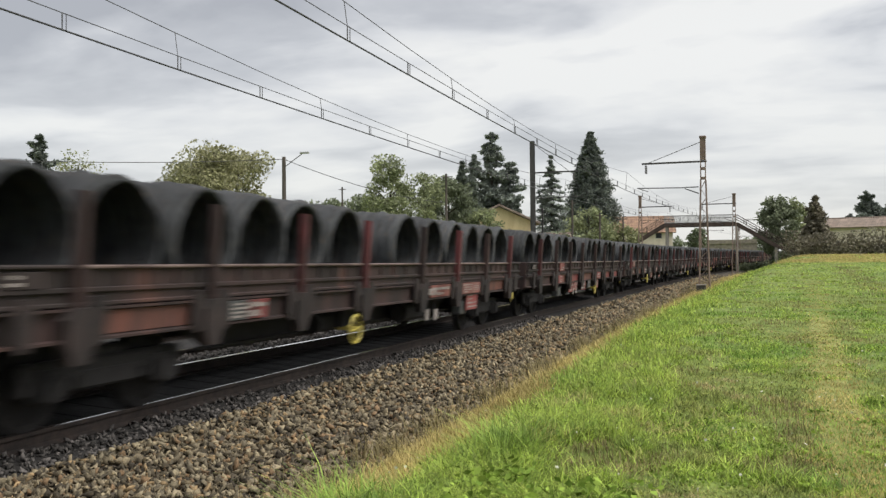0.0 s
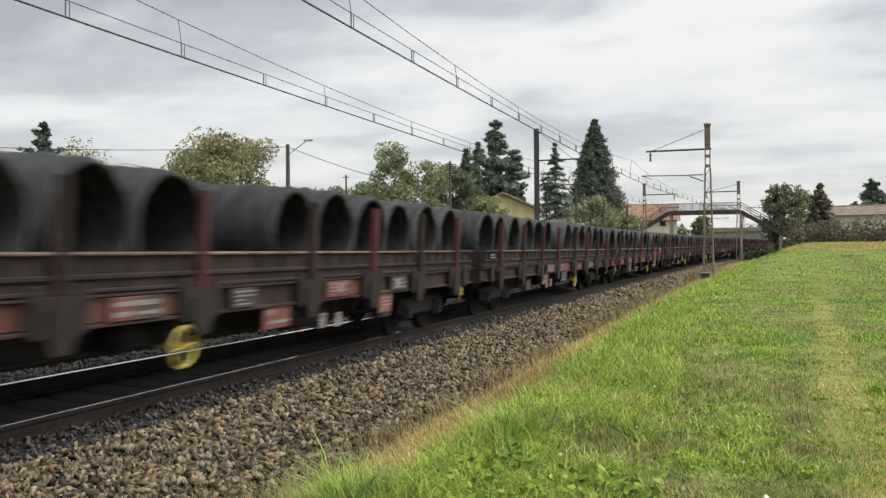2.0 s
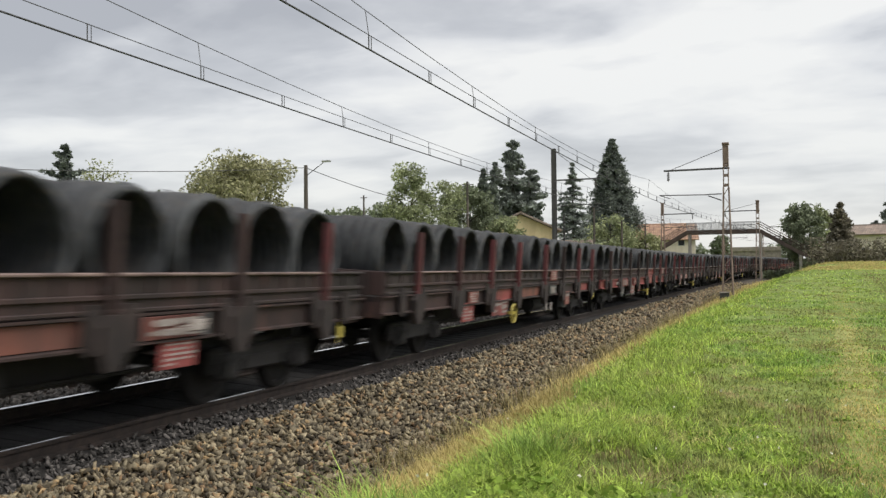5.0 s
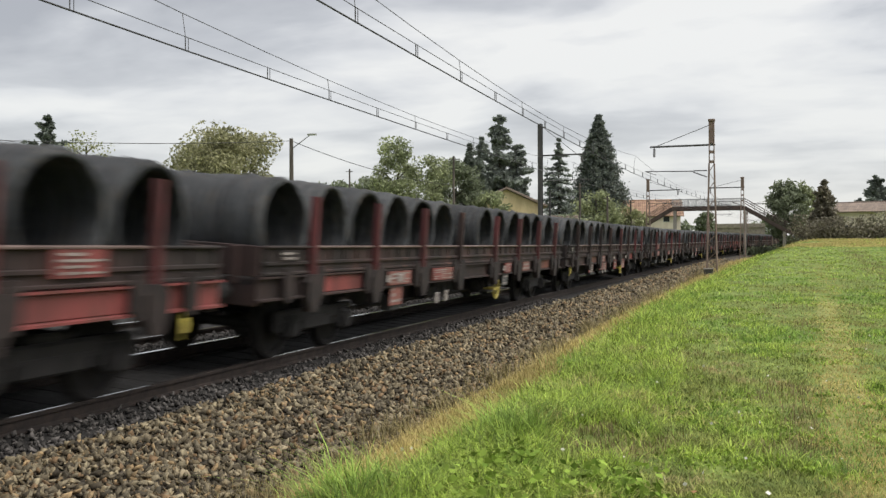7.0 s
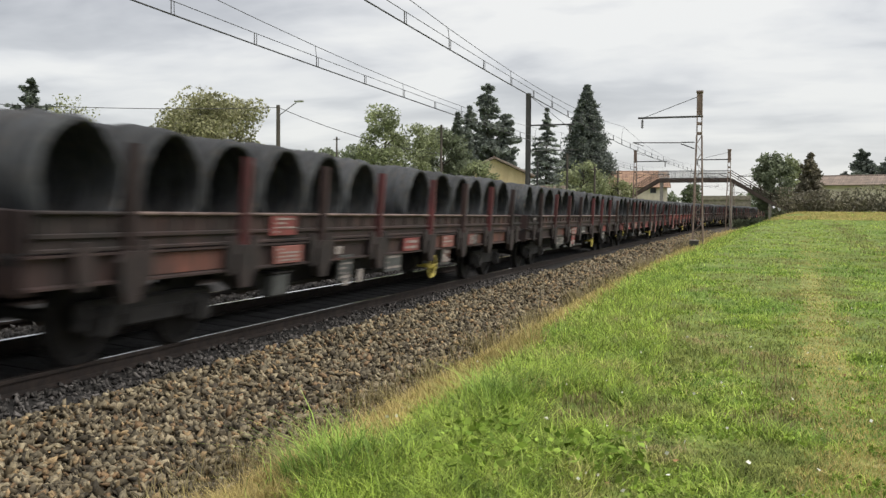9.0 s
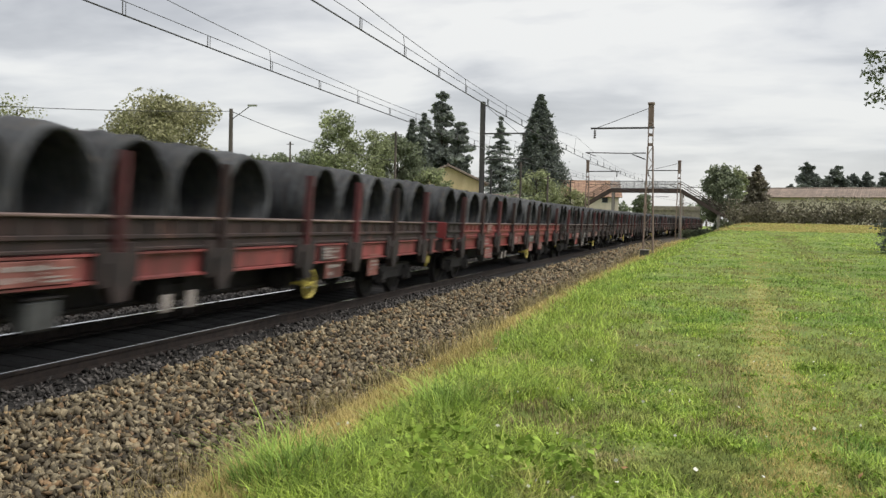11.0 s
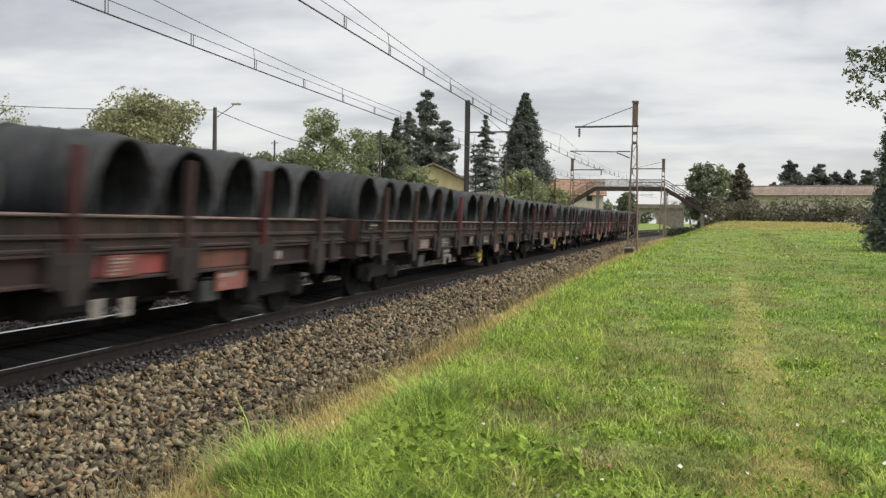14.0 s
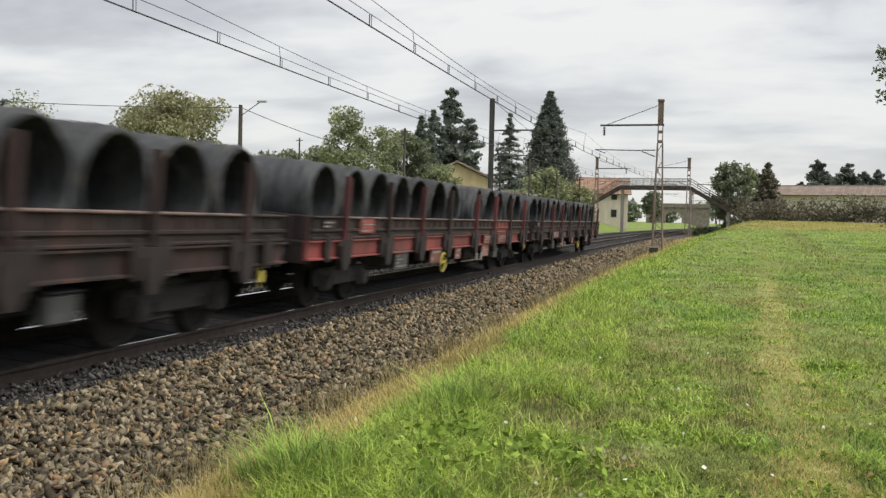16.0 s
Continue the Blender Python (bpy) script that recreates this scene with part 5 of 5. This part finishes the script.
def build_grass():
    r = np.random.RandomState(21)
    green, worn, dry, weed, flower, bank = [], [], [], [], [], []
    cool, olive, fallen = [], [], []
    for i in range(84000):
        d = 3.2 * (112 / 3.2) ** r.uniform()
        az = r.uniform(-52, 14)
        x, y = d * math.sin(radians(az)), d * math.cos(radians(az))
        s, u = line_at(x, y)
        if u < 3.35:
            continue
        z = ground_z(s, u)
        sc = 0.75 + d / 20
        tall = 0.9 + d / 220
        strip = abs(x - path_x(y))
        rough = 0.26 * noise.noise((x * 2, y, 0)) + 0.2 * noise.noise((x * 6, y * 4, 3))
        path = y < 48 and strip < 0.30 + rough
        second = 6 < y < 40 and abs(x - path_x(y) - 2.3) < 0.25 + 1.6 * rough
        patch = noise.noise((x * 0.8, y * 0.5, 4)) + 0.5 * noise.noise((x * 2.3, y * 1.6, 8))
        clump = noise.noise((x * 3.1, y * 2.4, 12))
        shade = noise.noise((x * 0.45, y * 0.22, 31)) + 0.6 * noise.noise((x * 1.7, y * 1.1, 17))
        edge = 4.22 + 0.35 * smooth(20, 50, s) + 0.26 * (1 - smooth(8, 18, s)) + 0.22 * noise.noise((s * 0.7, 0, 9)) + 0.12 * noise.noise((s * 2.6, 0, 5))
        worn_in = smooth(-2.3, -0.6, x - 0.03 * y) * (1 - smooth(30, 60, y))
        sward = cool if shade > 0.16 else olive if shade < -0.30 + 0.22 * worn_in else green
        if u < edge:
            dry.append((x, y, z, sc, tall * max(0.3, 0.6 + 1.1 * clump)))
        elif path or (second and r.uniform() < 0.6):
            worn.append((x, y, z, sc * 0.7, tall * 0.40))
            if r.uniform() < 0.7:
                sward.append((x, y, z, sc * 0.7, tall * 0.38))
        elif patch > 0.34 and -1.8 < x - 0.05 * y < 4:
            if r.uniform() < 0.6:
                weed.append((x, y, z, sc * 0.8, tall * 0.6))
            olive.append((x, y, z, sc * 0.7, tall * 0.5))
        elif clump > -0.28 or r.uniform() < 0.35:
            k = 1.15 if u < edge + 0.9 else 0.66
            if u < edge + 1.4 and r.uniform() < 0.22:
                bank.append((x, y, z, sc, tall * r.uniform(0.7, 1.25)))
            sward.append((x, y, z, sc, tall * k * max(0.4, 0.85 + 1.0 * noise.noise((x * 1.4, y * 1.2, 7)))))
        if r.uniform() < 0.008:
            flower.append((x, y, z, sc, tall))
        if r.uniform() < 0.0016 and x > -1:
            fallen.append((x, y, z))
    for i in range(15000):
        s = 2.5 * (95 / 2.5) ** r.uniform()
        u = r.normal(3.66, 0.34)
        p = on_line(s, u)
        k = 0.55 + 1.0 * noise.noise((s * 0.8, u, 2)) + 0.5 * noise.noise((s * 2.9, u * 2, 6))
        dry.append((p.x, p.y, ground_z(s, u), 0.75 + s / 22, (0.6 + s / 70) * max(0.3, 0.95 * k)))
    # a dark line of rank weeds across the far meadow
    for i in range(330):
        f = r.uniform()
        y = 34 + 37 * f
        x = 4.8 + 2.5 * f + r.normal(0, 0.4)
        weed.append((x, y, height_at(x, y), 1.8, 0.9))
    for i in range(3200):
        p = polar(r.uniform(2.5, 13.5), r.uniform(80, 112))
        if noise.noise((p.x * 0.12, p.y * 0.06, 41)) > -0.25:
            dry.append((p.x, p.y, p.z, 4.5, 0.9))
    g = np.asarray(green)
    pick = r.uniform(size=len(g))
    blades("grass_blades", g[pick < 0.78], 9, 0.095, 0.0038, M["grass"], "fresh green meadow grass", 1, 1.4, 0.075)
    blades("deep_grass_blades", np.asarray(cool), 9, 0.10, 0.0038, M["grass_cool"], "deep green patches of meadow grass", 7, 1.4, 0.075)
    blades("olive_grass_blades", np.asarray(olive), 9, 0.08, 0.0036, M["grass_olive"], "faded olive patches of meadow grass", 8, 1.4, 0.075)
    blades("grass_tussocks", g[pick > 0.94], 26, 0.17, 0.0036, M["grass"], "long bent grass in tussocks", 11, 1.5, 0.05)
    blades("bank_grass", bank, 24, 0.15, 0.0034, M["grass"], "long arching grass along the bank", 13, 1.5, 0.06)
    c = g[(pick >= 0.78) & (pick < 0.94)]
    low = np.repeat(c, 14, 0)
    pts = low[:, :3] + r.normal(size=(len(low), 3)) * [0.06, 0.06, 0.0] * low[:, 3:4] + np.stack([0 * low[:, 0], 0 * low[:, 0], r.uniform(0.02, 0.08, len(low)) * low[:, 4]], 1)
    ob = leaf_cloud("clover_leaves", pts, 0.016, M["clover"], None, 12, 0.4, 1.6)
    tagged(ob, "low broad-leaved clover and weeds in the meadow", "weeds", kind="stuff")
    blades("worn_grass", worn, 7, 0.09, 0.004, M["dry"], "trodden yellowish grass of a footpath", 2, 0.9, 0.08)
    blades("dry_grass", dry, 9, 0.17, 0.003, M["dry"], "dry yellow grass along the ballast", 3, 0.9, 0.08)
    blades("brown_weeds", weed, 4, 0.13, 0.004, M["sleeper_grass"], "brownish weeds in the meadow", 4, 0.5, 0.06)
    # tall dead stalks at the ballast edge
    stalk = []
    for i in range(1100):
        s = 3 * (70 / 3) ** r.uniform()
        u = r.normal(3.25, 0.22)
        if noise.noise((s * 0.9, 3, 1)) + 0.6 * noise.noise((s * 2.7, u, 1)) < 0.05:
            continue
        p = on_line(s, u)
        stalk.append((p.x, p.y, ground_z(s, u), 0.8 + s / 30))
    for s, u, w in ((5.2, 3.2, 0.25), (6.6, 3.05, 0.35), (7.6, 3.1, 0.3), (9.0, 3.0, 0.35), (10.6, 3.1, 0.3), (13.5, 3.05, 0.5), (17, 3.1, 0.6), (22, 3.1, 0.8), (27, 3.15, 0.9), (33, 3.2, 1.2)):
        for k in range(45):
            p = on_line(s + r.normal(0, w), u + r.normal(0, 0.16))
            q = line_at(p.x, p.y)
            stalk.append((p.x, p.y, ground_z(*q), 0.8 + s / 30))
    blades("dead_stalks", stalk, 8, 0.25, 0.003, M["sleeper_grass"], "brown dead stalks at the ballast edge", 5, 0.7, 0.1)
    # one big tussock and a clump of nettles on the bank
    tus = [(-2.2 + r.normal(0, 0.16), 5.05 + r.normal(0, 0.2)) for k in range(40)] + [(-1.75 + r.normal(0, 0.1), 7.0 + r.normal(0, 0.2)) for k in range(20)]
    blades("grass_tussock", [(x, y, height_at(x, y), 1.1, r.uniform(0.7, 1.3)) for x, y in tus], 34, 0.26, 0.0035, M["tussock"], "dark arching tussock of long grass", 15, 1.4, 0.05)
    net = np.array([(-1.25, 5.1, 0.22), (-0.75, 5.4, 0.16), (-1.5, 5.8, 0.12)])
    pts = np.concatenate([np.array([(x, y, height_at(x, y) + 0.11)]) + r.normal(size=(260, 3)) * [w, w, 0.05] for x, y, w in net])
    ob = leaf_cloud("nettle_clump", pts, 0.030, M["clover"], None, 16, 0.4, 1.3)
    tagged(ob, "clump of broad-leaved nettles in the grass", "weeds", kind="stuff")
    f = np.asarray(flower)
    pts = f[:, :3] + np.stack([0 * f[:, 0], 0 * f[:, 0], 0.10 * f[:, 4]], 1)
    q = np.asarray(fallen) + [0, 0, 0.05]
    ob = leaf_cloud("fallen_leaves", q, 0.022, M["fallen"], None, 26, 0.7, 1.3)
    tagged(ob, "scattered orange-brown fallen leaves in the grass", "leaves", kind="stuff")
    ob = leaf_cloud("meadow_flowers", pts, 0.014, M["flower"], None, 6, 0.5, 1.6)
    tagged(ob, "tiny white meadow flowers", "flowers", kind="stuff")


M["grass_cool"] = material("deep_grass", (0.29, 0.44, 0.085), (0.09, 0.17, 0.03), 4.0, 16, 0.6, vary=0.6, amount=0.7, spec=0.25, bump=0, translucent=0.35)
M["grass_olive"] = material("faded_grass", (0.37, 0.41, 0.12), (0.13, 0.165, 0.045), 4.0, 16, 0.7, vary=0.6, amount=0.7, spec=0.2, bump=0, spots=(0.40, 0.33, 0.17), spot_level=0.58, spot_scale=1.6, translucent=0.3)
M["clover"] = material("clover", (0.33, 0.45, 0.085), (0.13, 0.21, 0.035), 2.2, 8, 0.9, spec=0.1, vary=0.45, bump=0, translucent=0.2)
M["tussock"] = material("tussock_grass", (0.38, 0.52, 0.11), (0.14, 0.23, 0.045), 4, 16, 0.6, vary=0.5, bump=0, spec=0.25, translucent=0.3)
M["sleeper_grass"] = material("dead_stalks", (0.31, 0.26, 0.12), (0.18, 0.15, 0.07), 1, 6, 0.9, vary=0.35, bump=0)
M["fallen"] = material("fallen_leaf", (0.36, 0.20, 0.09), (0.20, 0.11, 0.05), 8, 30, 0.8, vary=0.4, bump=0)
M["flower"] = material("white_petals", (0.75, 0.75, 0.68), (0.6, 0.6, 0.5), 5, 20, 0.7, bump=0)
build_grass()
MOVING = build_train()


def motions():
    """The train rolls towards and past the eye at a steady speed."""
    times = [0, 1, 2, 3, 4, 5, 6, 7, 8, 9, 10, 11, 12, 13, 14, 15, 16]
    poses = {(j, t): line_frame(wagon_s(j, t)) for j in range(RUN) for t in times}
    for ob, j, m in MOVING:
        walk(ob, [(t, poses[j, t] @ m) for t in times])


motions()
